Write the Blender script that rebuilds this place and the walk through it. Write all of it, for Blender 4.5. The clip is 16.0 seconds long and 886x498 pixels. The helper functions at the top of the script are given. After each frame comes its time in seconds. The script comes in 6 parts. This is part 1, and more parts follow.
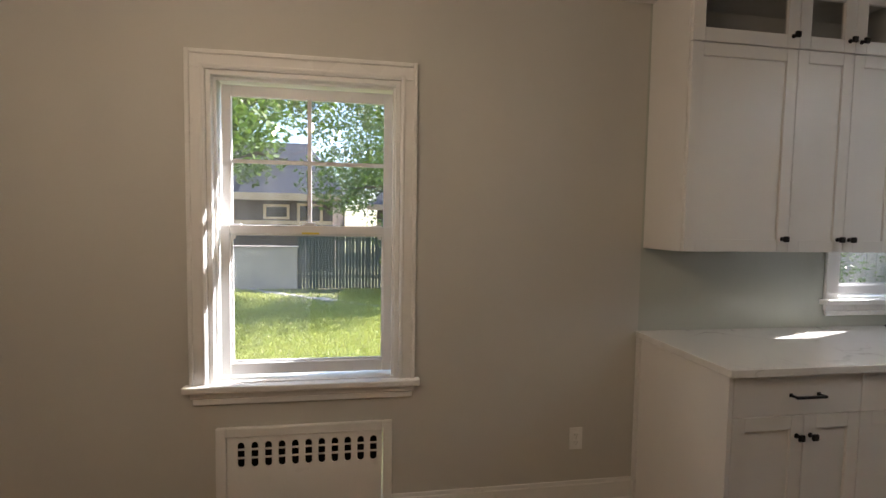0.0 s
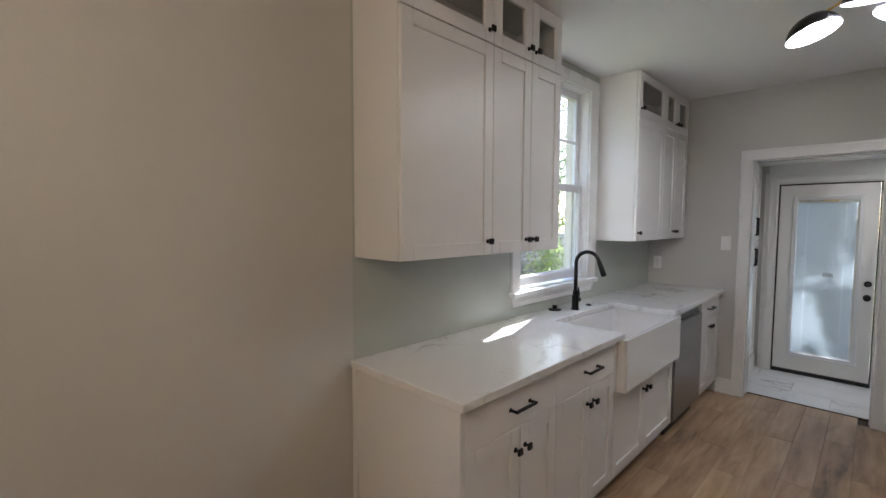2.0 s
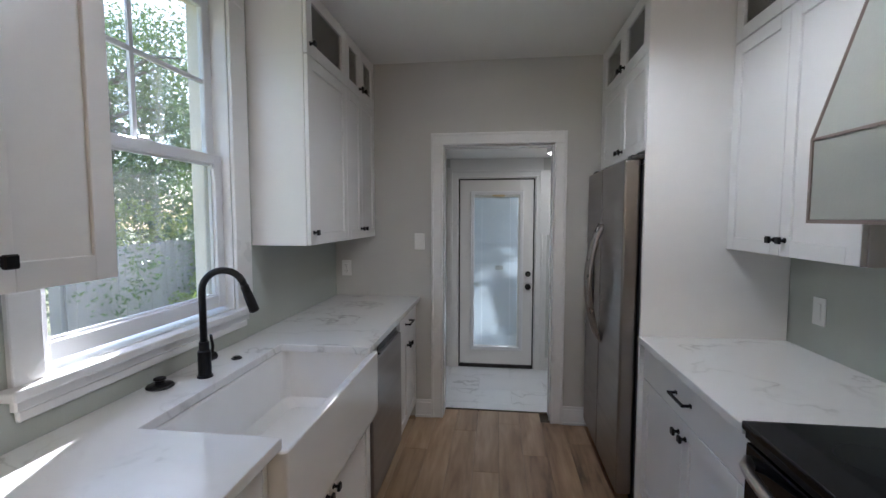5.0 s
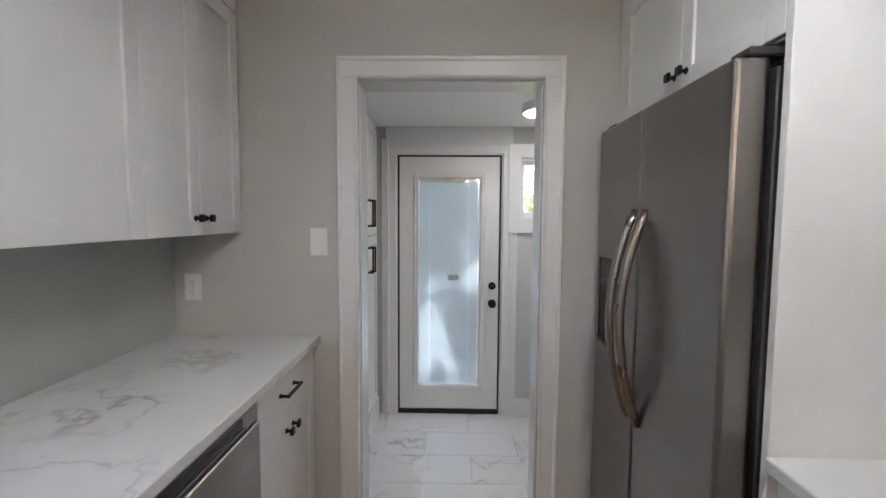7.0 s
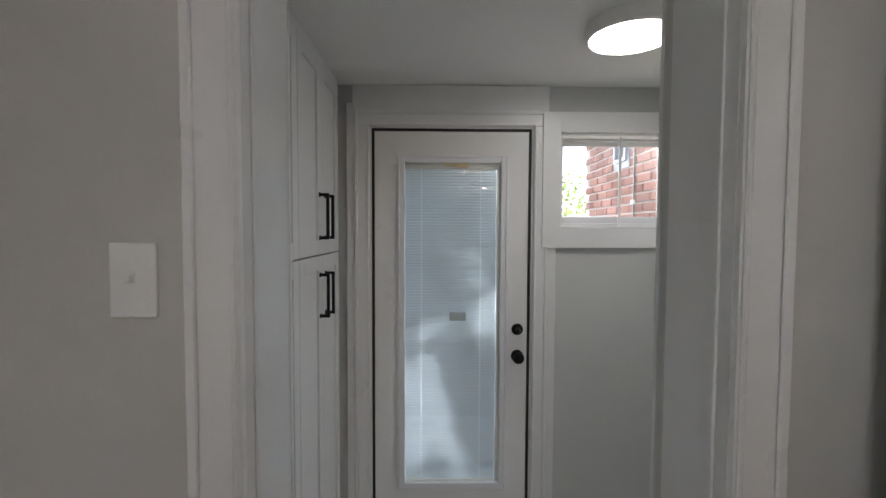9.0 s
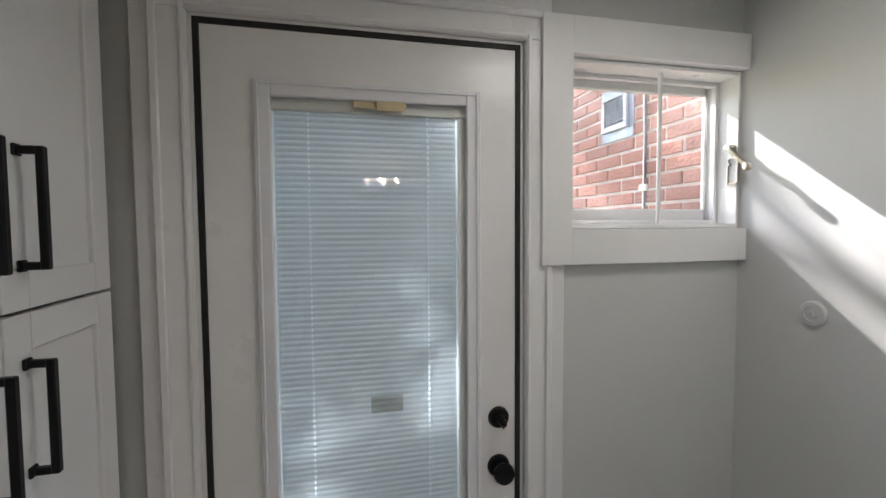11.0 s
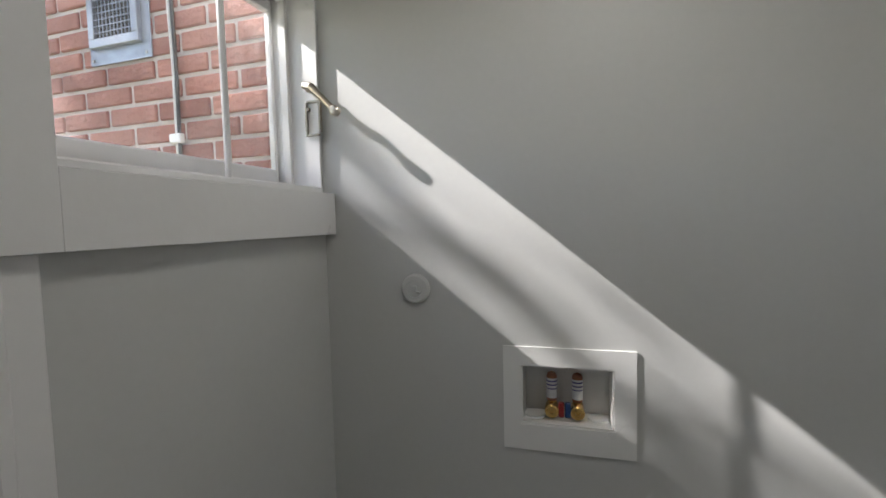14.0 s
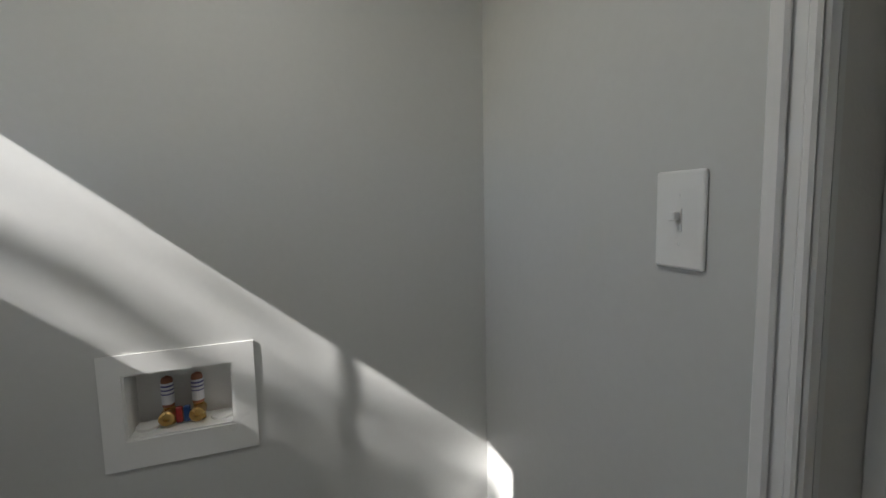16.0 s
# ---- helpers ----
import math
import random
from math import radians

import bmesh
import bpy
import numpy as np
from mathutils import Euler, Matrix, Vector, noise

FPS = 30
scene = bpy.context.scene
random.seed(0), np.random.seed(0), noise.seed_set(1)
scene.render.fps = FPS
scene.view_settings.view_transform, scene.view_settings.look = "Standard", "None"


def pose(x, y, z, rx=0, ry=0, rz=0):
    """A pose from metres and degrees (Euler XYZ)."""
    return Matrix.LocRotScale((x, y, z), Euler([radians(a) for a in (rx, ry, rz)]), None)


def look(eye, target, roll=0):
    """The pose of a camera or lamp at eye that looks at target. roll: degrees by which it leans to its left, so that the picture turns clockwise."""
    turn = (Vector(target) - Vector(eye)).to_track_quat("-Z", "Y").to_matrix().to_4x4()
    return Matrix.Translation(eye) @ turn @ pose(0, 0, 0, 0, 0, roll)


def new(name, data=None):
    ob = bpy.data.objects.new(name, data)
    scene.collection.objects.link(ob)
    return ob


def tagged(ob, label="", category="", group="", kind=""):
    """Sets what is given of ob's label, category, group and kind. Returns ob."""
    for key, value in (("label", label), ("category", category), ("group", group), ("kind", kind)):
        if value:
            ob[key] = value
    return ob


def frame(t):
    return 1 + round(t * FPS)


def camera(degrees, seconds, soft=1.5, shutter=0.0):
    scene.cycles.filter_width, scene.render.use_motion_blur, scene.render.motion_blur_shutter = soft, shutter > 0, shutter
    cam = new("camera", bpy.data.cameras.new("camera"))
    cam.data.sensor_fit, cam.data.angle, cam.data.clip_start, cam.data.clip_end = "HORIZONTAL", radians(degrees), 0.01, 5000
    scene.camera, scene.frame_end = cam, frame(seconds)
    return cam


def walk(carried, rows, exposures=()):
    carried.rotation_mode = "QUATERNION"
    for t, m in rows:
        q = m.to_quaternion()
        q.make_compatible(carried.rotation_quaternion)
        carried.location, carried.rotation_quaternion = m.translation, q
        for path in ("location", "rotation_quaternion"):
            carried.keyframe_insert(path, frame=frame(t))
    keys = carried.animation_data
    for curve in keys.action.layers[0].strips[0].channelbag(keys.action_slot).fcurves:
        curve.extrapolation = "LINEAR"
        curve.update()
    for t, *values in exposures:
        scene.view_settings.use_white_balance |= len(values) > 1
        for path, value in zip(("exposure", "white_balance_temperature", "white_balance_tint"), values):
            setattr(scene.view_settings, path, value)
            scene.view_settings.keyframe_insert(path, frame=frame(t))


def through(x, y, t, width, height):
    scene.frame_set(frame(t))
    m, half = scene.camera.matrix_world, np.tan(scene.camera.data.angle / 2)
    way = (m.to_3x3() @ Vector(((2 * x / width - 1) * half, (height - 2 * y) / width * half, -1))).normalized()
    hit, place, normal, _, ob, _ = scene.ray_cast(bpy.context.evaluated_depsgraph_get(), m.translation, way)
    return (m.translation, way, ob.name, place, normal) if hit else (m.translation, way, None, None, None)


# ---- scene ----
cam = camera(90.2, 16.0)
PATH = [
    (0, (1.173, 0.386, 1.446), (1.472, 2.36, 1.335), 0.9),
    (0.5, (1.193, 0.543, 1.458), (1.806, 2.442, 1.339), 0.8),
    (1, (1.31, 0.676, 1.469), (2.216, 2.455, 1.344), 0.5),
    (1.5, (1.406, 0.79, 1.486), (2.584, 2.401, 1.355), 0.3),
    (2, (1.49, 0.94, 1.497), (2.912, 2.34, 1.366), 0.2),
    (2.5, (1.589, 1.078, 1.512), (3.209, 2.243, 1.368), 0.4),
    (3, (1.748, 1.132, 1.498), (3.508, 2.07, 1.352), 0.3),
    (3.5, (1.956, 1.177, 1.515), (3.812, 1.908, 1.368), 0.2),
    (4, (2.177, 1.232, 1.503), (4.095, 1.78, 1.356), 0.0),
    (4.5, (2.438, 1.305, 1.511), (4.396, 1.685, 1.364), 0.0),
    (5, (2.732, 1.304, 1.482), (4.712, 1.548, 1.339), 0.0),
    (5.2, (2.853, 1.296, 1.486), (4.837, 1.498, 1.344), 0.0),
    (7.3, (4.208, 1.294, 1.411), (6.204, 1.32, 1.281), 0.3),
    (7.5, (4.33, 1.33, 1.412), (6.327, 1.35, 1.294), 0.2),
    (8, (4.611, 1.365, 1.423), (6.607, 1.377, 1.303), 0.2),
    (8.2, (4.73, 1.366, 1.418), (6.726, 1.377, 1.3), 0.2),
    (10.3, (5.901, 1.435, 1.361), (7.888, 1.218, 1.296), -0.1),
    (10.5, (6.003, 1.416, 1.366), (7.984, 1.155, 1.289), -0.2),
    (11, (6.275, 1.39, 1.408), (8.223, 0.945, 1.308), -0.4),
    (11.5, (6.481, 1.338, 1.385), (8.361, 0.664, 1.271), -0.6),
    (12, (6.639, 1.235, 1.328), (8.419, 0.329, 1.218), -0.9),
    (12.5, (6.761, 1.154, 1.328), (8.355, -0.049, 1.223), -1.0),
    (13, (6.844, 1.142, 1.33), (8.147, -0.372, 1.216), -1.3),
    (13.5, (6.834, 1.127, 1.331), (7.803, -0.618, 1.21), -1.3),
    (14, (6.802, 1.127, 1.327), (7.41, -0.774, 1.202), -1.4),
    (14.5, (6.751, 1.116, 1.321), (7.035, -0.861, 1.201), -1.7),
    (15, (6.701, 1.122, 1.323), (6.655, -0.872, 1.18), -1.8),
    (15.3, (6.661, 1.119, 1.32), (6.451, -0.864, 1.17), -1.4),
    (15.5, (6.649, 1.125, 1.324), (6.312, -0.838, 1.148), -1.6),
    (16, (6.61, 1.149, 1.322), (5.977, -0.738, 1.129), -1.2),
]
walk(cam, [(t, look(eye, target, roll)) for t, eye, target, roll in PATH],
     exposures=[(0.0, 1.95, 6250, 14), (0.5, 2.05, 5950, 12), (1.5, 2.4, 6050, 14), (2.5, 2.4, 5480, 14), (3.5, 2.32, 5320, 12), (4.5, 2.36, 5650, 13), (5.0, 2.2, 5650, 14), (7.5, 2.78, 5950, 15),
                (8.2, 2.42, 5950, 15), (10.5, 2.0, 6150, 14), (11.0, 2.25, 6150, 15), (11.5, 2.05, 6170, 15), (12.0, 1.87, 6220, 16), (12.5, 1.68, 6250, 16), (14.0, 1.56, 6150, 13), (16.0, 1.5, 6150, 11)])

# ---- world and sun ----
SUN = Vector((1.0, 0.323, 0.82)).normalized()          # towards the sun
world = bpy.data.worlds.new("sky")
scene.world = world
world.use_nodes = True
wn = world.node_tree
sky = wn.nodes.new("ShaderNodeTexSky")
sky.sky_type, sky.sun_disc = "NISHITA", False
sky.sun_elevation, sky.sun_rotation = math.asin(SUN.z), math.atan2(SUN.x, SUN.y)
wn.links.new(sky.outputs[0], wn.nodes["Background"].inputs[0])
wn.nodes["Background"].inputs[1].default_value = 0.15
sun = new("sun", bpy.data.lights.new("sun", "SUN"))
sun.data.energy, sun.data.angle, sun.data.color = 4.6, radians(0.53), (1.0, 0.94, 0.86)
sun.matrix_world = look(SUN * 30, (0, 0, 0))
BULB, RING, CANDLE = 50.0, 4.4, 98.0                   # strengths of the lamps that are on

# ---- materials ----
def mat(name, color, rough=0.5, metal=0.0, vary=0.06, scale=6.0, fine=90.0, bump=0.05, stretch=(1, 1, 1), other=None, coat=0.0, islands=False, rand=0.0):
    """A painted, plastic or metal surface: tone and gloss vary at two scales, with fine relief."""
    m = bpy.data.materials.new(name)
    m.use_nodes = True
    nt = m.node_tree
    b = nt.nodes["Principled BSDF"]
    tc = nt.nodes.new("ShaderNodeTexCoord")
    mp = nt.nodes.new("ShaderNodeMapping")
    mp.inputs["Scale"].default_value = stretch
    nt.links.new(tc.outputs["Object"], mp.inputs[0])
    n1, n2 = nt.nodes.new("ShaderNodeTexNoise"), nt.nodes.new("ShaderNodeTexNoise")
    for n, sc, d in ((n1, scale, 4), (n2, fine, 3)):
        n.inputs["Scale"].default_value, n.inputs["Detail"].default_value = sc, d
        nt.links.new(mp.outputs[0], n.inputs["Vector"])
    add = nt.nodes.new("ShaderNodeMath")
    add.operation = "MULTIPLY_ADD"
    add.inputs[1].default_value = 0.35
    nt.links.new(n2.outputs[0], add.inputs[0])
    nt.links.new(n1.outputs[0], add.inputs[2])
    src = add.outputs[0]
    if rand:
        info = nt.nodes.new("ShaderNodeNewGeometry" if islands else "ShaderNodeObjectInfo")
        a2 = nt.nodes.new("ShaderNodeMath")
        a2.operation = "MULTIPLY_ADD"
        a2.inputs[1].default_value = rand
        nt.links.new(info.outputs["Random Per Island" if islands else "Random"], a2.inputs[0])
        nt.links.new(src, a2.inputs[2])
        src = a2.outputs[0]
    ramp = nt.nodes.new("ShaderNodeMapRange")
    ramp.inputs[1].default_value, ramp.inputs[2].default_value = 0.35, 1.0 + rand
    nt.links.new(src, ramp.inputs[0])
    mix = nt.nodes.new("ShaderNodeMix")
    mix.data_type = "RGBA"
    c = Vector(color)
    o = Vector(other) if other else c * (1 - 2.2 * vary)
    mix.inputs[6].default_value = (*(c * (1 + vary) if not other else c), 1)
    mix.inputs[7].default_value = (*o, 1)
    nt.links.new(ramp.outputs[0], mix.inputs[0])
    nt.links.new(mix.outputs[2], b.inputs["Base Color"])
    rr = nt.nodes.new("ShaderNodeMapRange")
    rr.inputs[1].default_value, rr.inputs[2].default_value = 0.3, 0.8
    rr.inputs[3].default_value, rr.inputs[4].default_value = max(0.02, rough * 0.88), min(1, rough * 1.14)
    nt.links.new(n1.outputs[0], rr.inputs[0])
    nt.links.new(rr.outputs[0], b.inputs["Roughness"])
    b.inputs["Metallic"].default_value = metal
    b.inputs["Coat Weight"].default_value = coat
    b.inputs["Coat Roughness"].default_value = 0.12
    if bump:
        bp = nt.nodes.new("ShaderNodeBump")
        bp.inputs["Strength"].default_value, bp.inputs["Distance"].default_value = bump, 0.01
        nt.links.new(n2.outputs[0], bp.inputs["Height"])
        nt.links.new(bp.outputs[0], b.inputs["Normal"])
    return m


def stone(name, base, vein, scale, rough, thin, offset=0.0, start=(0, 0, 0), lo=0.42):
    """White stone with drifting grey veins."""
    m = bpy.data.materials.new(name)
    m.use_nodes = True
    nt = m.node_tree
    b = nt.nodes["Principled BSDF"]
    tc = nt.nodes.new("ShaderNodeTexCoord")
    mp0 = nt.nodes.new("ShaderNodeMapping")
    mp0.inputs["Location"].default_value = start
    nt.links.new(tc.outputs["Object"], mp0.inputs[0])
    vec = mp0.outputs[0]
    if offset:
        info = nt.nodes.new("ShaderNodeObjectInfo")
        mul = nt.nodes.new("ShaderNodeVectorMath")
        mul.operation = "MULTIPLY_ADD"
        mul.inputs[1].default_value = (offset, offset * 1.7, offset * 0.6)
        nt.links.new(info.outputs["Random"], mul.inputs[0])
        nt.links.new(vec, mul.inputs[2])
        vec = mul.outputs[0]
    warp = nt.nodes.new("ShaderNodeTexNoise")
    warp.inputs["Scale"].default_value, warp.inputs["Detail"].default_value = scale * 1.6, 6
    nt.links.new(vec, warp.inputs["Vector"])
    va = nt.nodes.new("ShaderNodeVectorMath")
    va.operation = "MULTIPLY_ADD"
    va.inputs[1].default_value = (0.55, 0.55, 0.55)
    nt.links.new(warp.outputs["Color"], va.inputs[0])
    nt.links.new(vec, va.inputs[2])
    n = nt.nodes.new("ShaderNodeTexNoise")
    n.inputs["Scale"].default_value, n.inputs["Detail"].default_value = scale, 3
    nt.links.new(va.outputs[0], n.inputs["Vector"])
    sub = nt.nodes.new("ShaderNodeMath")
    sub.operation = "SUBTRACT"
    sub.inputs[1].default_value = 0.5
    nt.links.new(n.outputs[0], sub.inputs[0])
    ab = nt.nodes.new("ShaderNodeMath")
    ab.operation = "ABSOLUTE"
    nt.links.new(sub.outputs[0], ab.inputs[0])
    r = nt.nodes.new("ShaderNodeMapRange")
    r.inputs[1].default_value, r.inputs[2].default_value = 0.0, thin
    r.inputs[3].default_value, r.inputs[4].default_value = 1.0, 0.0
    nt.links.new(ab.outputs[0], r.inputs[0])
    wide = nt.nodes.new("ShaderNodeMapRange")
    wide.inputs[1].default_value, wide.inputs[2].default_value = 0.0, thin * 3.2
    wide.inputs[3].default_value, wide.inputs[4].default_value = 0.2, 0.0
    nt.links.new(ab.outputs[0], wide.inputs[0])
    both = nt.nodes.new("ShaderNodeMath")
    both.operation = "MULTIPLY_ADD"
    both.inputs[1].default_value = 0.62
    nt.links.new(r.outputs[0], both.inputs[0])
    nt.links.new(wide.outputs[0], both.inputs[2])
    patch = nt.nodes.new("ShaderNodeTexNoise")
    patch.inputs["Scale"].default_value, patch.inputs["Detail"].default_value = scale * 1.1, 5
    nt.links.new(vec, patch.inputs["Vector"])
    pr = nt.nodes.new("ShaderNodeMapRange")
    pr.inputs[1].default_value, pr.inputs[2].default_value = lo, lo + 0.22
    nt.links.new(patch.outputs[0], pr.inputs[0])
    mu = nt.nodes.new("ShaderNodeMath")
    mu.operation = "MULTIPLY"
    nt.links.new(both.outputs[0], mu.inputs[0])
    nt.links.new(pr.outputs[0], mu.inputs[1])
    mix = nt.nodes.new("ShaderNodeMix")
    mix.data_type = "RGBA"
    mix.inputs[6].default_value, mix.inputs[7].default_value = (*base, 1), (*vein, 1)
    nt.links.new(mu.outputs[0], mix.inputs[0])
    nt.links.new(mix.outputs[2], b.inputs["Base Color"])
    b.inputs["Roughness"].default_value = rough
    return m


def planks():
    """Oak-look vinyl boards: long grain, darker knots, each board its own tone."""
    m = bpy.data.materials.new("oak_plank")
    m.use_nodes = True
    nt = m.node_tree
    b = nt.nodes["Principled BSDF"]
    tc, info = nt.nodes.new("ShaderNodeTexCoord"), nt.nodes.new("ShaderNodeObjectInfo")
    mul = nt.nodes.new("ShaderNodeVectorMath")
    mul.operation = "MULTIPLY_ADD"
    mul.inputs[1].default_value = (37, 53, 11)
    nt.links.new(info.outputs["Random"], mul.inputs[0])
    nt.links.new(tc.outputs["Object"], mul.inputs[2])
    outs = []
    for st, sc, d in (((1.1, 12, 1), 2.2, 6), ((0.9, 4.5, 1), 1.9, 4), ((3, 90, 1), 4, 2)):
        mp, n = nt.nodes.new("ShaderNodeMapping"), nt.nodes.new("ShaderNodeTexNoise")
        mp.inputs["Scale"].default_value = st
        n.inputs["Scale"].default_value, n.inputs["Detail"].default_value, n.inputs["Distortion"].default_value = sc, d, 0.6
        nt.links.new(mul.outputs[0], mp.inputs[0])
        nt.links.new(mp.outputs[0], n.inputs["Vector"])
        outs.append(n.outputs[0])
    a = nt.nodes.new("ShaderNodeMath")
    a.operation = "MULTIPLY_ADD"
    a.inputs[1].default_value = 0.5
    nt.links.new(outs[0], a.inputs[0])
    nt.links.new(outs[1], a.inputs[2])
    tone = nt.nodes.new("ShaderNodeMath")
    tone.operation = "MULTIPLY_ADD"
    tone.inputs[1].default_value = 0.28
    nt.links.new(info.outputs["Random"], tone.inputs[0])
    nt.links.new(a.outputs[0], tone.inputs[2])
    half = nt.nodes.new("ShaderNodeMath")
    half.operation = "MULTIPLY"
    half.inputs[1].default_value = 0.9
    nt.links.new(tone.outputs[0], half.inputs[0])
    cr = nt.nodes.new("ShaderNodeValToRGB")
    e = cr.color_ramp.elements
    e[0].position, e[1].position = 0.52, 1.0
    e[0].color, e[1].color = (0.10, 0.062, 0.038, 1), (0.46, 0.325, 0.205, 1)
    e.new(0.65).color = (0.25, 0.157, 0.09, 1)
    e.new(0.80).color = (0.35, 0.232, 0.138, 1)
    nt.links.new(half.outputs[0], cr.inputs[0])
    nt.links.new(cr.outputs[0], b.inputs["Base Color"])
    b.inputs["Roughness"].default_value = 0.42
    bp = nt.nodes.new("ShaderNodeBump")
    bp.inputs["Strength"].default_value, bp.inputs["Distance"].default_value = 0.12, 0.003
    nt.links.new(outs[2], bp.inputs["Height"])
    nt.links.new(bp.outputs[0], b.inputs["Normal"])
    return m


def glow(name, color, strength):
    m = bpy.data.materials.new(name)
    m.use_nodes = True
    b = m.node_tree.nodes["Principled BSDF"]
    b.inputs["Base Color"].default_value = (0.9, 0.9, 0.88, 1)
    b.inputs["Emission Color"].default_value = (*color, 1)
    b.inputs["Emission Strength"].default_value = strength
    return m


def pane(name, tint=(1, 1, 1), rough=0.0, dust_haze=0.0):
    """Thin window glass: clear, with a mirror film that grows at grazing angles."""
    m = bpy.data.materials.new(name)
    m.use_nodes = True
    nt = m.node_tree
    nt.nodes.remove(nt.nodes["Principled BSDF"])
    t, g = nt.nodes.new("ShaderNodeBsdfTransparent"), nt.nodes.new("ShaderNodeBsdfGlossy")
    t.inputs[0].default_value = (*tint, 1)
    g.inputs["Roughness"].default_value = rough
    lw, mx = nt.nodes.new("ShaderNodeLayerWeight"), nt.nodes.new("ShaderNodeMixShader")
    lw.inputs[0].default_value = 0.5
    pw, ma = nt.nodes.new("ShaderNodeMath"), nt.nodes.new("ShaderNodeMath")
    pw.operation, pw.inputs[1].default_value = "POWER", 5.0
    ma.operation, ma.inputs[1].default_value, ma.inputs[2].default_value = "MULTIPLY_ADD", 0.95, 0.04
    nt.links.new(lw.outputs["Facing"], pw.inputs[0])
    nt.links.new(pw.outputs[0], ma.inputs[0])
    nt.links.new(ma.outputs[0], mx.inputs[0])
    nt.links.new(t.outputs[0], mx.inputs[1])
    nt.links.new(g.outputs[0], mx.inputs[2])
    out = mx.outputs[0]
    if dust_haze:
        # uneven dust film whose slanted streaks also paint sun haze over the view
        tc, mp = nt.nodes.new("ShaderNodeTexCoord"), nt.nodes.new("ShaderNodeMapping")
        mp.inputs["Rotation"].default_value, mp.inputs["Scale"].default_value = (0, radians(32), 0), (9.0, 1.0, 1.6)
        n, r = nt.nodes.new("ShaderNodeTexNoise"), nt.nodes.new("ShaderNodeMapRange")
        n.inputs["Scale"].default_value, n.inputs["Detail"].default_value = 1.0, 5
        r.inputs[1].default_value, r.inputs[2].default_value, r.inputs[3].default_value, r.inputs[4].default_value = 0.38, 0.72, dust_haze * 0.45, dust_haze * 1.7
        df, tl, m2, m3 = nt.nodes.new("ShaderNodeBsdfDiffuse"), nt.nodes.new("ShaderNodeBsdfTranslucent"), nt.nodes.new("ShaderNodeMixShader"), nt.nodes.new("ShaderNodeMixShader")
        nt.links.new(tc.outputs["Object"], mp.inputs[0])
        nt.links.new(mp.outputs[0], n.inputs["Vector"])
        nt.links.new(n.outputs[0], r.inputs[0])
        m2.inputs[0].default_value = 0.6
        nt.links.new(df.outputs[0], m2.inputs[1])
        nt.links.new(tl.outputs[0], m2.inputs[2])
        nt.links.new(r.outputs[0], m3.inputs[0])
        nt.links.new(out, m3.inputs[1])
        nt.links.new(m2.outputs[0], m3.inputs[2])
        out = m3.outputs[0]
    nt.links.new(out, nt.nodes["Material Output"].inputs[0])
    return m


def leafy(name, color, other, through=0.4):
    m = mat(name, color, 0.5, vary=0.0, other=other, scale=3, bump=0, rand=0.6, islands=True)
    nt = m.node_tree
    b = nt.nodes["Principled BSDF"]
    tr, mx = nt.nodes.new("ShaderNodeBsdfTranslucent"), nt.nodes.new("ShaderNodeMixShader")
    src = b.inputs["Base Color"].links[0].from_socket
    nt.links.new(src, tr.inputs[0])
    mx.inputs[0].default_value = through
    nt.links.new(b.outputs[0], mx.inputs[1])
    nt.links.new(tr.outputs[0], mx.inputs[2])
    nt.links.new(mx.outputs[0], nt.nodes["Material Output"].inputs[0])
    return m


PAINT = mat("greige_wall_paint", (0.56, 0.55, 0.52), 0.62, vary=0.025, scale=1.4, fine=160, bump=0.05)
SAGE = mat("sage_grey_wall_paint", (0.46, 0.488, 0.448), 0.55, vary=0.025, scale=1.4, fine=160, bump=0.05)
CEIL = mat("ceiling_paint", (0.85, 0.85, 0.83), 0.8, vary=0.02, scale=1.2, fine=140, bump=0.05)
MUDWALL = mat("pale_grey_wall_paint", (0.60, 0.605, 0.588), 0.5, vary=0.03, scale=1.6, fine=70, bump=0.018)
TRIM = mat("white_gloss_trim_paint", (0.80, 0.797, 0.787), 0.3, vary=0.02, scale=5, fine=60, bump=0.03)
GLOSS = mat("white_enamel_jamb_paint", (0.80, 0.797, 0.787), 0.14, vary=0.015, scale=5, fine=40, bump=0.012)
CAB = mat("white_satin_cabinet_paint", (0.79, 0.782, 0.77), 0.36, vary=0.012, scale=3, fine=180, bump=0.015)
VINYL = mat("white_window_vinyl", (0.78, 0.79, 0.81), 0.32, vary=0.02, scale=8, bump=0.01)
BLACK = mat("matte_black_metal", (0.012, 0.012, 0.013), 0.38, metal=0.6, vary=0.1, scale=20, bump=0.02)
RUBBER = mat("black_weatherstrip", (0.012, 0.012, 0.012), 0.7, vary=0.1, scale=20, bump=0.1)
QUARTZ = stone("white_quartz", (0.80, 0.795, 0.78), (0.41, 0.395, 0.38), 2.0, 0.12, 0.015, 0.0, (6.15, 2.1, 0.4), lo=0.43)
MARBLE = stone("marble_tile", (0.80, 0.81, 0.82), (0.28, 0.28, 0.29), 1.9, 0.1, 0.02, offset=23.0, lo=0.50)
GROUT = mat("pale_grout", (0.6, 0.6, 0.59), 0.85, vary=0.05, scale=10)
OAK = planks()
UNDER = mat("dark_underlay", (0.06, 0.045, 0.03), 0.9)
PORCELAIN = mat("white_fireclay", (0.84, 0.83, 0.81), 0.1, vary=0.008, scale=4, bump=0.0, coat=0.3)
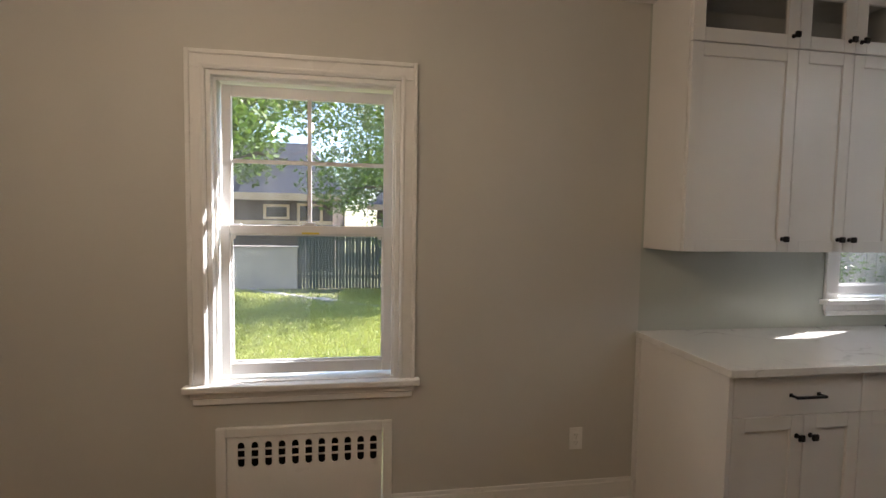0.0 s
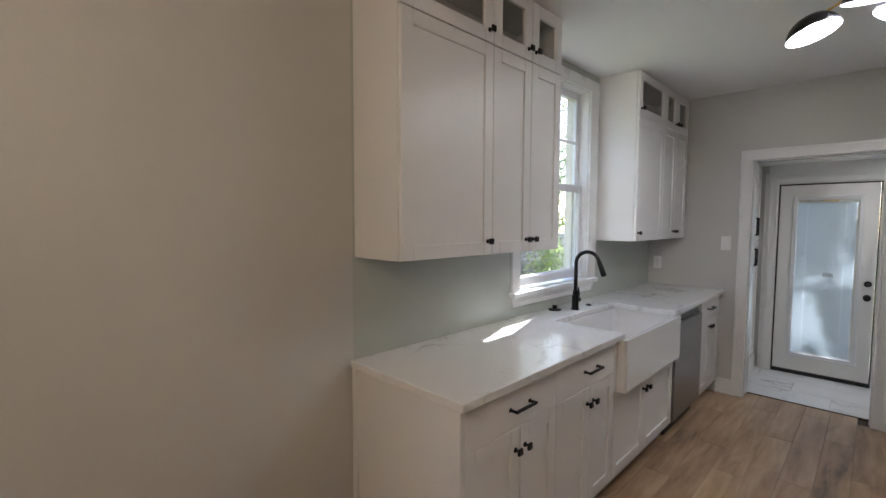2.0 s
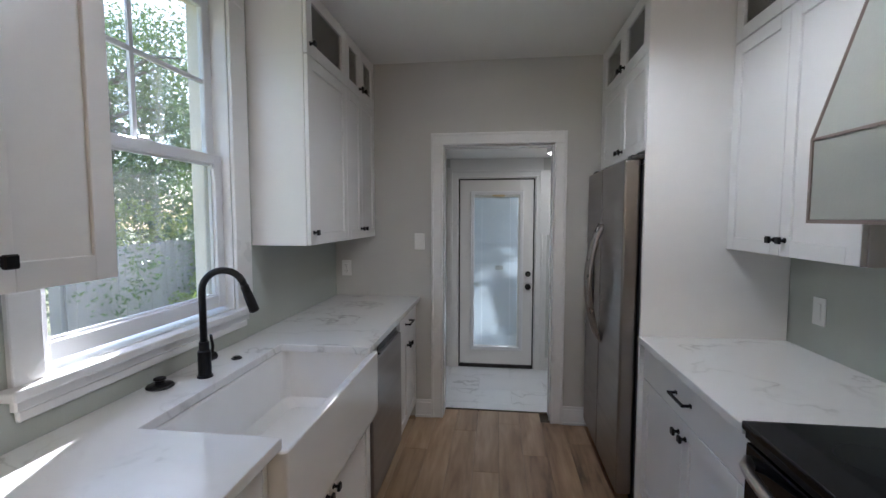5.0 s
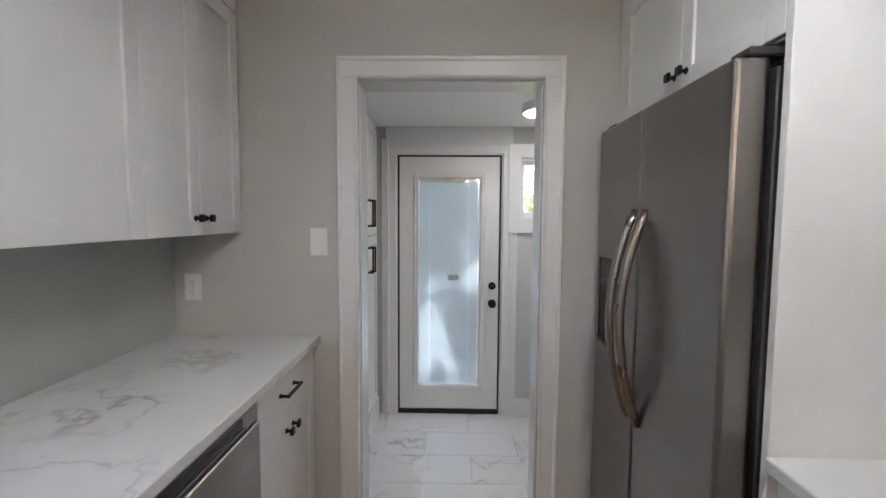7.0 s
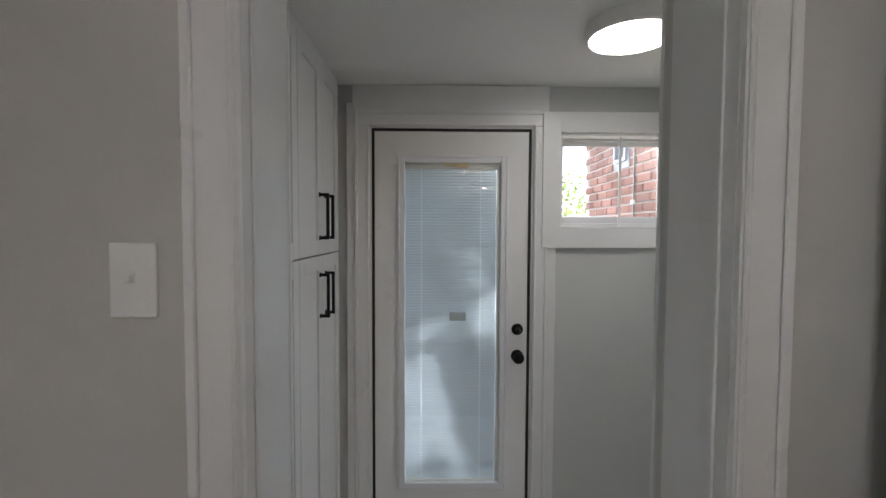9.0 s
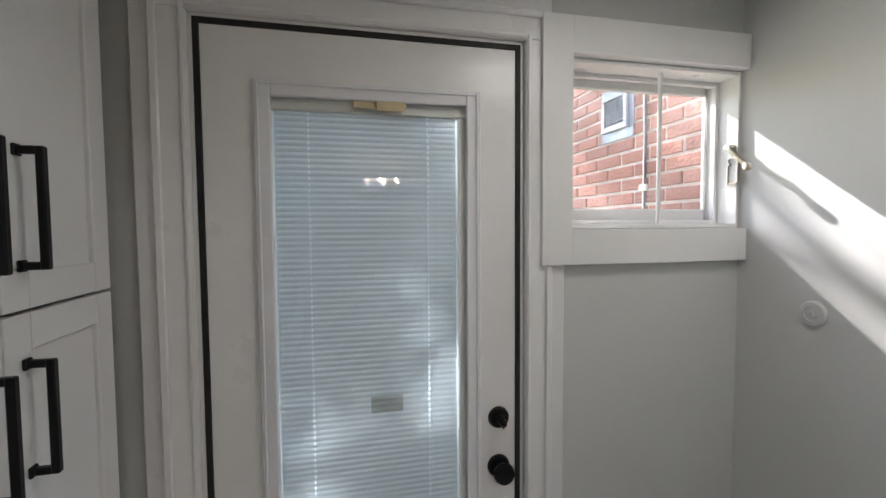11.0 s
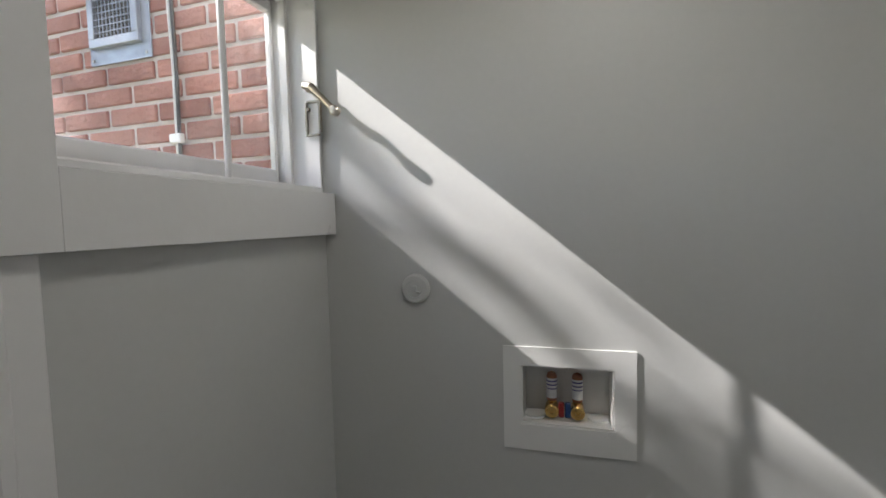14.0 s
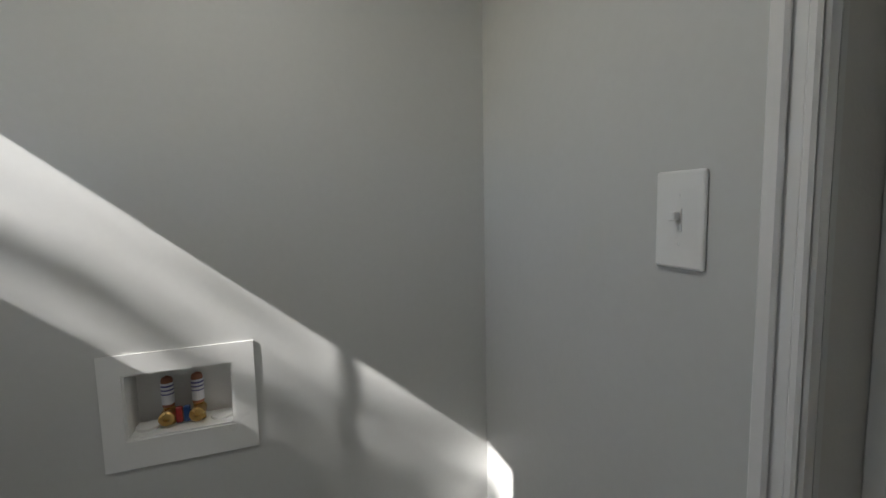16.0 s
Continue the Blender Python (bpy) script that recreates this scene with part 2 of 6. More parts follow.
STEEL = mat("brushed_stainless", (0.31, 0.288, 0.274), 0.34, metal=1.0, vary=0.02, scale=2, fine=60, bump=0.006, stretch=(0.5, 0.5, 8))
STEELH = mat("satin_steel_handle", (0.36, 0.33, 0.31), 0.3, metal=1.0, vary=0.05, scale=12, bump=0.01)
DARKPL = mat("dark_grey_plastic", (0.05, 0.048, 0.048), 0.42, vary=0.08, scale=12, bump=0.03)
SOOT = mat("matte_black_plastic", (0.009, 0.009, 0.010), 0.5, vary=0.1, scale=12, bump=0.02)
BLKGLASS = mat("black_ceramic_glass", (0.006, 0.006, 0.007), 0.06, vary=0.05, scale=8, bump=0.0)
BLKGLASS.node_tree.nodes["Principled BSDF"].inputs["Specular IOR Level"].default_value = 0.28
PALESTEEL = mat("pale_satin_steel", (0.58, 0.57, 0.57), 0.3, metal=1.0, vary=0.05, scale=12, bump=0.01)
HOOD = mat("sage_grey_hood_paint", (0.37, 0.38, 0.34), 0.45, vary=0.03, scale=2.5, fine=120, bump=0.03)
HOODTRIM = mat("taupe_hood_edge", (0.24, 0.19, 0.165), 0.5, vary=0.08, scale=10, bump=0.05)
BRASS = mat("yellow_brass", (0.75, 0.50, 0.18), 0.28, metal=1.0, vary=0.06, scale=30, bump=0.02)
COPPER = mat("dull_copper", (0.36, 0.16, 0.10), 0.35, metal=0.9, vary=0.1, scale=30, bump=0.02)
NICKEL = mat("aged_nickel", (0.46, 0.42, 0.35), 0.3, metal=1.0, vary=0.15, scale=30, bump=0.03)
PLATE = mat("white_plastic_plate", (0.82, 0.82, 0.80), 0.3, vary=0.01, bump=0.0)
SHADE_BLACK = mat("inner_shade_black", (0.015, 0.014, 0.013), 0.9, vary=0.1)
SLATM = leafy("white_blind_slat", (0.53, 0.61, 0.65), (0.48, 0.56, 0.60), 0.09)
# for added strips that stand in for daylight leaking through the blind
LEAK = leafy("light_leak_strip_plastic", (0.80, 0.84, 0.86), (0.76, 0.80, 0.83), 0.5)
SPACER = mat("grey_green_glazing_spacer", (0.74, 0.77, 0.74), 0.5, vary=0.03, scale=5, bump=0.02)
GLASS = pane("window_glass")
DUST_HAZE = pane("dusty_hazed_window_glass", dust_haze=0.06)
CLEANER = pane("light_dust_haze_window_glass", dust_haze=0.03)
FILM = pane("clear_protective_film", rough=0.06)
CABGLASS = pane("cabinet_glass", (0.82, 0.82, 0.80))
BRICK = mat("red_brick", (0.42, 0.185, 0.135), 0.85, vary=0.0, other=(0.22, 0.085, 0.065), scale=14, fine=70, bump=0.6, rand=0.9)
MORTAR = mat("lime_mortar", (0.68, 0.62, 0.57), 0.95, vary=0.1, scale=14, fine=110, bump=0.3)
PALEGALV = mat("pale_galvanised_sheet", (0.33, 0.36, 0.41), 0.45, metal=0.7, vary=0.16, scale=16, bump=0.04)
GALV = mat("galvanised_sheet", (0.33, 0.38, 0.46), 0.5, metal=0.7, vary=0.22, scale=16, bump=0.06)
LAWN = mat("lawn_soil", (0.15, 0.20, 0.05), 0.95, vary=0.0, other=(0.26, 0.21, 0.13), scale=0.9, fine=30, bump=0.4)
BLADES = leafy("grass_blades", (0.34, 0.41, 0.07), (0.47, 0.49, 0.16), 0.45)
LEAF = leafy("broad_leaves", (0.07, 0.145, 0.02), (0.15, 0.22, 0.04), 0.45)
LEAFD = leafy("dark_holly_leaves", (0.06, 0.11, 0.035), (0.14, 0.19, 0.06), 0.4)
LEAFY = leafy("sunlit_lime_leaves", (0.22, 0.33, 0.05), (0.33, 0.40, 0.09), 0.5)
BARK = mat("grey_bark", (0.16, 0.13, 0.10), 0.95, vary=0.25, scale=7, fine=50, bump=0.6, stretch=(1, 1, 0.3))
FENCE = mat("weathered_fence_wood", (0.35, 0.32, 0.295), 0.85, vary=0.2, scale=4, fine=50, bump=0.2, stretch=(1, 1, 0.1), rand=0.3)
FENCEG = mat("dark_green_fence_paint", (0.05, 0.065, 0.058), 0.7, vary=0.2, scale=4, fine=50, bump=0.15, stretch=(1, 1, 0.1), rand=0.3)
STUCCO = mat("grey_rendered_wall", (0.42, 0.36, 0.31), 0.9, vary=0.06, scale=2, fine=60, bump=0.2)
SHINGLE = mat("blue_grey_shingle", (0.036, 0.04, 0.055), 0.9, vary=0.2, scale=3, fine=40, bump=0.3)
HOUSEM = mat("dark_brown_siding", (0.10, 0.075, 0.06), 0.85, vary=0.2, scale=2, fine=30, bump=0.2)
FASCIA = mat("tan_fascia", (0.45, 0.33, 0.21), 0.7, vary=0.1, scale=3, bump=0.05)
PAVER = mat("concrete_paver", (0.42, 0.39, 0.36), 0.9, vary=0.12, scale=5, fine=60, bump=0.3, rand=0.3)
EXT = mat("cream_exterior_trim", (0.68, 0.64, 0.55), 0.6, vary=0.05, scale=6, bump=0.05)
RED = mat("red_lever_plastic", (0.35, 0.03, 0.03), 0.4)
BLUE = mat("blue_lever_plastic", (0.02, 0.07, 0.24), 0.4)
PAPER = mat("white_printed_label", (0.75, 0.75, 0.78), 0.6)
INK = mat("violet_blue_ink", (0.10, 0.09, 0.28), 0.6)
PENDANT = mat("black_lamp_enamel", (0.012, 0.011, 0.012), 0.28, vary=0.1, scale=12, bump=0.01)
LINER = mat("white_lamp_liner", (0.85, 0.85, 0.83), 0.4, vary=0.01)
GLOW_K = glow("cool_white_bulb", (1.0, 0.985, 0.96), BULB)
GLOW_M = glow("white_led_diffuser", (1.0, 0.95, 0.84), RING)
GLOW_C = glow("warm_candle_bulb", (1.0, 0.76, 0.51), CANDLE)
STICKER = mat("yellow_sticker", (0.75, 0.62, 0.08), 0.5)
STICK2 = pane("film_sticker", (0.86, 0.85, 0.82), 0.3)
AGED = mat("yellowed_plastic", (0.66, 0.55, 0.34), 0.45, vary=0.08, scale=20, bump=0.02)
KICK = mat("toe_kick_board", (0.55, 0.54, 0.52), 0.6)

# ---- mesh helpers ----
ORIGIN = {}


def thing(name, loc, label, category, group="", kind=""):
    ob = new(name)
    ob.location = loc
    ob.empty_display_size = 0.05
    ORIGIN[ob] = Vector(loc)
    return tagged(ob, label, category, group, kind)


def mesh(bm, name, material, smooth=False):
    bmesh.ops.recalc_face_normals(bm, faces=bm.faces)
    me = bpy.data.meshes.new(name)
    if smooth:
        for f in bm.faces:
            f.smooth = True
    bm.to_mesh(me)
    bm.free()
    if material:
        me.materials.append(material)
    return me


def part(name, bm, material, parent, label="", smooth=False):
    """Links a bmesh, made in the world's metres, as one mesh under a thing or a part."""
    o = ORIGIN[parent]
    bmesh.ops.translate(bm, verts=bm.verts, vec=-o)
    ob = new(name, mesh(bm, name, material, smooth))
    ob.parent = parent
    ORIGIN[ob] = o
    return tagged(ob, label)


def solid(name, bm, material, label, category, group="", kind="", smooth=False):
    """A top-level thing that is one mesh, with its origin at its base."""
    lo = [min(v.co[i] for v in bm.verts) for i in range(3)]
    hi = [max(v.co[i] for v in bm.verts) for i in range(3)]
    o = Vector(((lo[0] + hi[0]) / 2, (lo[1] + hi[1]) / 2, lo[2]))
    bmesh.ops.translate(bm, verts=bm.verts, vec=-o)
    ob = new(name, mesh(bm, name, material, smooth))
    ob.location = o
    ORIGIN[ob] = o
    return tagged(ob, label, category, group, kind)


def bx(*boxes, bevel=0.0, seg=1):
    """Boxes (x0, x1, y0, y1, z0, z1), each with its edges broken."""
    bm = bmesh.new()
    for x0, x1, y0, y1, z0, z1 in boxes:
        m = Matrix.Translation(((x0 + x1) / 2, (y0 + y1) / 2, (z0 + z1) / 2)) @ Matrix.Diagonal((abs(x1 - x0), abs(y1 - y0), abs(z1 - z0), 1))
        r = bmesh.ops.create_cube(bm, size=1, matrix=m)
        if bevel:
            es = {e for v in r["verts"] for e in v.link_edges}
            bmesh.ops.bevel(bm, geom=list(es), offset=bevel, segments=seg, affect="EDGES", profile=0.5)
    return bm


def join(*bms):
    out = bmesh.new()
    for b in bms:
        me = bpy.data.meshes.new("tmp")
        b.to_mesh(me)
        b.free()
        out.from_mesh(me)
        bpy.data.meshes.remove(me)
    return out


def lathe(profile, m=None, n=24, cap=True):
    """Turns (radius, height) pairs round the z axis, then places them by m."""
    bm = bmesh.new()
    rings = [[bm.verts.new((r * math.cos(2 * math.pi * i / n), r * math.sin(2 * math.pi * i / n), z)) for i in range(n)] for r, z in profile]
    for a, b in zip(rings, rings[1:]):
        for i in range(n):
            bm.faces.new((a[i], a[(i + 1) % n], b[(i + 1) % n], b[i]))
    for ring, r in ((rings[0], profile[0][0]), (rings[-1], profile[-1][0])):
        if cap and r > 1e-4:
            bm.faces.new(ring)
    bmesh.ops.remove_doubles(bm, verts=bm.verts, dist=1e-6)
    if m:
        bmesh.ops.transform(bm, matrix=m, verts=bm.verts)
    return bm


def tube(points, radius, n=10, flat=(1, 1)):
    """A rod swept along points; radius may be one number or one for each point."""
    bm = bmesh.new()
    pts = [Vector(p) for p in points]
    rad = radius if isinstance(radius, (list, tuple)) else [radius] * len(pts)
    up, prev = None, None
    for i, p in enumerate(pts):
        d = (pts[min(i + 1, len(pts) - 1)] - pts[max(i - 1, 0)]).normalized()
        if up is None:
            up = d.orthogonal().normalized()
        up = (up - d * up.dot(d)).normalized()
        side = d.cross(up)
        ring = [bm.verts.new(p + rad[i] * (flat[0] * math.cos(2 * math.pi * k / n) * up + flat[1] * math.sin(2 * math.pi * k / n) * side)) for k in range(n)]
        if prev:
            for k in range(n):
                bm.faces.new((prev[k], prev[(k + 1) % n], ring[(k + 1) % n], ring[k]))
        else:
            bm.faces.new(ring)
        prev = ring
    bm.faces.new(prev)
    return bm


def facing(x, y, z, s):
    """Turns a lathe's axis to point out of a face: s = -1 looks to -y, +1 to +y."""
    return Matrix.Translation((x, y, z)) @ Matrix.Rotation(radians(90 if s < 0 else -90), 4, "X")


def cut_wall(x0, x1, y0, y1, z0, z1, holes, along):
    """Boxes of a wall with rectangular holes (a0, a1, zlo, zhi) along x or y."""
    out = []
    a0, a1 = (x0, x1) if along == "x" else (y0, y1)
    cuts = sorted({a0, a1, *[h for q in holes for h in q[:2]]})
    for a, b in zip(cuts, cuts[1:]):
        spans, z = [], z0
        for h in sorted((h for h in holes if h[0] <= a + 1e-6 and h[1] >= b - 1e-6), key=lambda q: q[2]):
            if h[2] > z:
                spans.append((z, h[2]))
            z = h[3]
        if z < z1:
            spans.append((z, z1))
        for lo, hi in spans:
            out.append((a, b, y0, y1, lo, hi) if along == "x" else (x0, x1, a, b, lo, hi))
    return out


def structure(name, bm, material, label, category, smooth=False):
    return solid(name, bm, material, label, category, kind="structure", smooth=smooth)


# ---- the shell ----
N, E, S, CEILZ = 2.5, 5.9, -0.05, 2.575              # kitchen wall faces and ceiling height
MW, ME, MS, MF, MC = 6.165, 7.385, 0.192, -0.12, 2.09  # utility room: wall faces, floor, ceiling
W1 = (0.424, 1.282, 0.70, 2.113)
W2 = (3.735, 4.608, 1.06, 2.44)
W3 = (0.222, 0.786, 1.40, 1.864)
DOORWAY = (0.895, 1.715, -0.6, 2.013)
XJ = 6.105                                             # depth of the doorway jambs
BACKDOOR = (0.915, 1.718, MF, 1.892)
XK = 2.535                                             # where the dining paint ends and the kitchen's begins
structure("wall_north", bx(*cut_wall(-2.4, XK, N, N + 0.20, -0.6, 2.8, [W1, (0.495, 1.213, 0.0, 0.455)], "x")), PAINT, "greige painted plaster wall with a sash window", "wall")
structure("wall_north_kitchen", bx(*cut_wall(XK, MW, N, N + 0.15, -0.6, 2.8, [W2], "x")), SAGE, "sage-grey painted wall behind the sink counter", "wall")
structure("wall_east", bx(*cut_wall(E, XJ, -2.9, N, -0.6, 2.8, [DOORWAY], "y"), *cut_wall(XJ, MW, -2.9, N, -0.6, 2.8, [DOORWAY], "y")), PAINT, "greige painted partition wall with a cased doorway", "wall")
structure("wall_kitchen_south", bx((2.95, E, S - 0.15, S, -0.6, 2.8)), SAGE, "sage-grey painted wall behind the range", "wall")
structure("wall_return", bx((2.80, 2.95, -2.75, S, -0.6, 2.8)), PAINT, "plain greige painted wall closing the dining area", "wall")
structure("wall_south", bx((-2.4, 2.80, -2.9, -2.75, -0.6, 2.8)), PAINT, "plain greige painted wall of the dining area", "wall")
structure("wall_west", bx((-2.55, -2.4, -2.9, N + 0.28, -0.6, 2.8)), PAINT, "plain greige painted wall of the dining area", "wall")
structure("ceiling_kitchen", bx((-2.55, MW, -2.9, N + 0.28, CEILZ, CEILZ + 0.2)), CEIL, "flat white painted kitchen ceiling", "ceiling")
structure("ceiling_utility", bx((MW, ME, 0.0, N, MC, MC + 0.2)), CEIL, "low flat white painted ceiling", "ceiling")
structure("wall_utility_east", bx(*cut_wall(ME, ME + 0.135, MS - 0.2, N + 0.28, -0.6, 2.6, [W3, BACKDOOR], "y")), MUDWALL, "pale grey wall with a back door and a small window", "wall")
BOX = (6.744, 6.932, 0.889, 1.018)
south_wall = structure("wall_utility_south", bx(*cut_wall(MW - 0.05, ME + 0.05, MS - 0.2, MS, -0.6, 2.6, [BOX], "x")), MUDWALL, "pale grey painted wall with a washer outlet recess", "wall")
structure("wall_utility_north", bx((MW, ME, N, N + 0.28, -0.6, 2.6)), MUDWALL, "pale grey wall behind the pantry cupboards", "wall")
structure("wall_utility_lining", bx((MW, MW + 0.008, 0.1, 0.895, MF, MC), (MW, MW + 0.008, 1.715, N, MF, MC), (MW, MW + 0.008, 0.895, 1.715, 2.013, MC)), MUDWALL, "pale grey painted wall with a light switch", "wall")
structure("floor_slab", bx((-2.4, 6.06, -2.75, N, -0.3, -0.012)), UNDER, "dark underlay below the floor boards", "floor")
structure("floor_utility_slab", bx((6.06, ME, 0.0, N, -0.4, MF - 0.006)), GROUT, "pale grout bed of the tiled floor", "floor")
structure("threshold", bx((6.045, 6.065, 0.917, 1.693, MF, 0.003), (6.066, 6.074, 0.917, 1.693, MF, -0.006), bevel=0.002), UNDER, "dark metal edge strip at the step down", "threshold")




def casing_boxes(a0, a1, zlo, ztop, w, face, out, axis, proud=0.018):
    """Two legs and a head of a stepped casing round an opening, mitre-less; axis is the wall's normal."""
    f0, f1, f2 = face, face + out * proud, face + out * (proud + 0.008)
    rows = []
    for lo, hi, zl, zh in ((a0 - w, a0, zlo, ztop), (a1, a1 + w, zlo, ztop), (a0 - w, a1 + w, ztop, ztop + w)):
        rows.append((lo, hi, f0, f1, zl, zh))
    # outer back band and inner bead
    rows += [(a0 - w, a0 - w + 0.018, f1, f2, zlo, ztop + w), (a1 + w - 0.018, a1 + w, f1, f2, zlo, ztop + w), (a0 - w + 0.018, a1 + w - 0.018, f1, f2, ztop + w - 0.018, ztop + w)]
    rows += [(a0 - 0.014, a0 - 0.003, f1, f1 + out * 0.005, zlo, ztop + 0.014), (a1 + 0.003, a1 + 0.014, f1, f1 + out * 0.005, zlo, ztop + 0.014), (a0 - 0.003, a1 + 0.003, f1, f1 + out * 0.005, ztop + 0.003, ztop + 0.014)]
    fix = [(a, b, min(c, d), max(c, d), e, f) for a, b, c, d, e, f in rows]
    return [(c, d, a, b, e, f) for a, b, c, d, e, f in fix] if axis == "x" else fix


# doorway lining and casings
structure("trim_doorway", bx(*casing_boxes(0.915, 1.695, 0.0, 1.993, 0.083, E, -1, "x"), bevel=0.003), TRIM, "white moulded casing round the doorway", "door casing")
structure("trim_doorway_utility", bx(*casing_boxes(0.896, 1.714, MF, 2.014, 0.045, MW + 0.008, 1, "x"), bevel=0.003), TRIM, "white moulded casing on the utility side", "door casing")
structure("trim_doorway_jamb", bx((E - 0.002, XJ, 0.895, 0.915, 0.0, 1.993), (E - 0.002, XJ, 1.695, 1.715, 0.0, 1.993), (E - 0.002, XJ, 0.895, 1.715, 1.993, 2.013), (E + 0.03, E + 0.045, 0.915, 0.921, 0.0, 1.987), (E + 0.03, E + 0.045, 1.689, 1.695, 0.0, 1.987), (E + 0.03, E + 0.045, 0.915, 1.695, 1.987, 1.993), bevel=0.002), GLOSS, "glossy white painted door jambs", "door jamb")


def baseboard(name, a0, a1, face, out, axis, z0=0.0, h=0.13):
    f1, f2 = face + out * 0.014, face + out * 0.009
    rows = [(a0, a1, min(face, f1), max(face, f1), z0, z0 + h - 0.02), (a0, a1, min(face, f2), max(face, f2), z0 + h - 0.02, z0 + h), (a0, a1, min(f1, f1 + out * 0.012), max(f1, f1 + out * 0.012), z0, z0 + 0.018)]
    if axis == "x":
        rows = [(c, d, a, b, e, f) for a, b, c, d, e, f in rows]
    return structure(name, bx(*rows, bevel=0.002), TRIM, "white painted baseboard with a shoe moulding", "baseboard")


baseboard("baseboard", -2.4, 0.452, N, -1, "y", h=0.12)
baseboard("baseboard", 1.256, 2.53, N, -1, "y", h=0.12)
baseboard("baseboard", 1.78, 1.90, E, -1, "x")
baseboard("baseboard", 0.60, 0.83, E, -1, "x")
baseboard("baseboard", MS, 0.80, ME, -1, "x", MF, 0.13)
south_base = baseboard("baseboard", MW + 0.02, ME - 0.02, MS, 1, "y", MF, 0.13)
baseboard("baseboard", MS + 0.02, 0.835, MW + 0.008, 1, "x", MF, 0.13)


# ---- sash windows ----
def sash_window(name, x0, x1, z0, z1, w, zmid, label, plain=False, inset=0.034, deep=0.06, fr=0.042, wr=None):
    """Double-hung window in the north wall: casing, stool, apron, jambs, two sashes, panes."""
    o = thing(name, ((x0 + x1) / 2, N, z0), label, "window", kind="structure")
    f = N
    ztop = z1
    wr = wr or w
    out = 0.108 if plain else 0.16                     # depth of the inner lining
    rows = []
    for lo, hi, zl, zh in ((x0 - w, x0, z0, ztop), (x1, x1 + wr, z0, ztop), (x0 - w, x1 + wr, ztop, ztop + w)):
        rows.append((lo, hi, f - 0.018, f, zl, zh))
    k = 0.020
    rows += [(x0 - w, x0 - w + k, f - 0.028, f - 0.018, z0, ztop + w), (x1 + wr - k, x1 + wr, f - 0.028, f - 0.018, z0, ztop + w), (x0 - w + k, x1 + wr - k, f - 0.028, f - 0.018, ztop + w - k, ztop + w)]
    rows += [(x0 - 0.02, x0 - 0.006, f - 0.024, f - 0.018, z0, ztop + 0.02), (x1 + 0.006, x1 + 0.02, f - 0.024, f - 0.018, z0, ztop + 0.02), (x0 - 0.006, x1 + 0.006, f - 0.024, f - 0.018, ztop + 0.006, ztop + 0.02)]
    part("casing", bx(*(rows[:3] if plain else rows), bevel=0.003), TRIM, o)
    st = part("window_sill", bx((x0 - w - 0.025, x1 + w + 0.025, f - 0.05, f - 0.001, z0 - 0.028, z0 + 0.003), (x0 + 0.001, x1 - 0.001, f - 0.001, f + out, z0 + 0.0005, z0 + 0.003), bevel=0.006, seg=2), TRIM, o)
    part("apron", bx((x0 - w, x1 + w, f - 0.022, f, z0 - 0.062, z0 - 0.028), (x0 - w + 0.01, x1 + w - 0.01, f - 0.016, f, z0 - 0.092, z0 - 0.062), bevel=0.004), TRIM, st)
    jw = min(0.022, inset - 0.001)
    jb = [(x0 + 0.001, x0 + jw, f - 0.002, f + out, z0 + 0.001, z1 - 0.001), (x1 - jw, x1 - 0.001, f - 0.002, f + out, z0 + 0.001, z1 - 0.001), (x0 + jw, x1 - jw, f - 0.002, f + out, z1 - jw, z1 - 0.001)]
    if inset > 0.03:
        jb += [(x0 + 0.022, x0 + 0.034, f + 0.03, f + 0.055, z0, z1 - 0.022), (x1 - 0.034, x1 - 0.022, f + 0.03, f + 0.055, z0, z1 - 0.022), (x0 + 0.034, x1 - 0.034, f + 0.03, f + 0.055, z1 - 0.036, z1 - 0.022)]
    part("jamb", bx(*jb, bevel=0.002), TRIM, o)
    a, b = x0 + inset, x1 - inset
    zt = z1 - inset - 0.002
    # lower sash, nearer to the room
    d0, d1 = f + deep, f + deep + 0.03
    low = part("lower_sash", bx((a, a + fr, d0, d1, z0 + 0.02, zmid + 0.02), (b - fr, b, d0, d1, z0 + 0.02, zmid + 0.02), (a + fr, b - fr, d0, d1, z0 + 0.02, z0 + 0.075), (a + fr, b - fr, d0, d1, zmid - 0.022, zmid + 0.02), bevel=0.003), VINYL, o)
    part("glazing_bead", bx((a + fr, a + fr + 0.008, d1 - 0.014, d1 - 0.002, z0 + 0.075, zmid - 0.022), (b - fr - 0.008, b - fr, d1 - 0.014, d1 - 0.002, z0 + 0.075, zmid - 0.022), (a + fr + 0.008, b - fr - 0.008, d1 - 0.014, d1 - 0.002, z0 + 0.075, z0 + 0.083), (a + fr + 0.008, b - fr - 0.008, d1 - 0.014, d1 - 0.002, zmid - 0.030, zmid - 0.022)), VINYL, low)
    p = part("pane", bx((a + fr + 0.001, b - fr - 0.001, d1 - 0.0015, d1 + 0.0015, z0 + 0.072, zmid - 0.019)), DUST_HAZE if plain else CLEANER, low)
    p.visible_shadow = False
    if not plain:
        part("sticker", bx(((a + b) / 2 - 0.03, (a + b) / 2 + 0.05, d0 - 0.002, d0 - 0.0004, zmid - 0.021, zmid - 0.012)), STICKER, low, "yellow sticker on the sash rail")
    for xx in (a + 0.05, b - 0.09):
        part("tilt_latch", bx((xx, xx + 0.04, d0 + 0.004, d0 + 0.026, zmid + 0.02, zmid + 0.025), bevel=0.0015), VINYL, low)
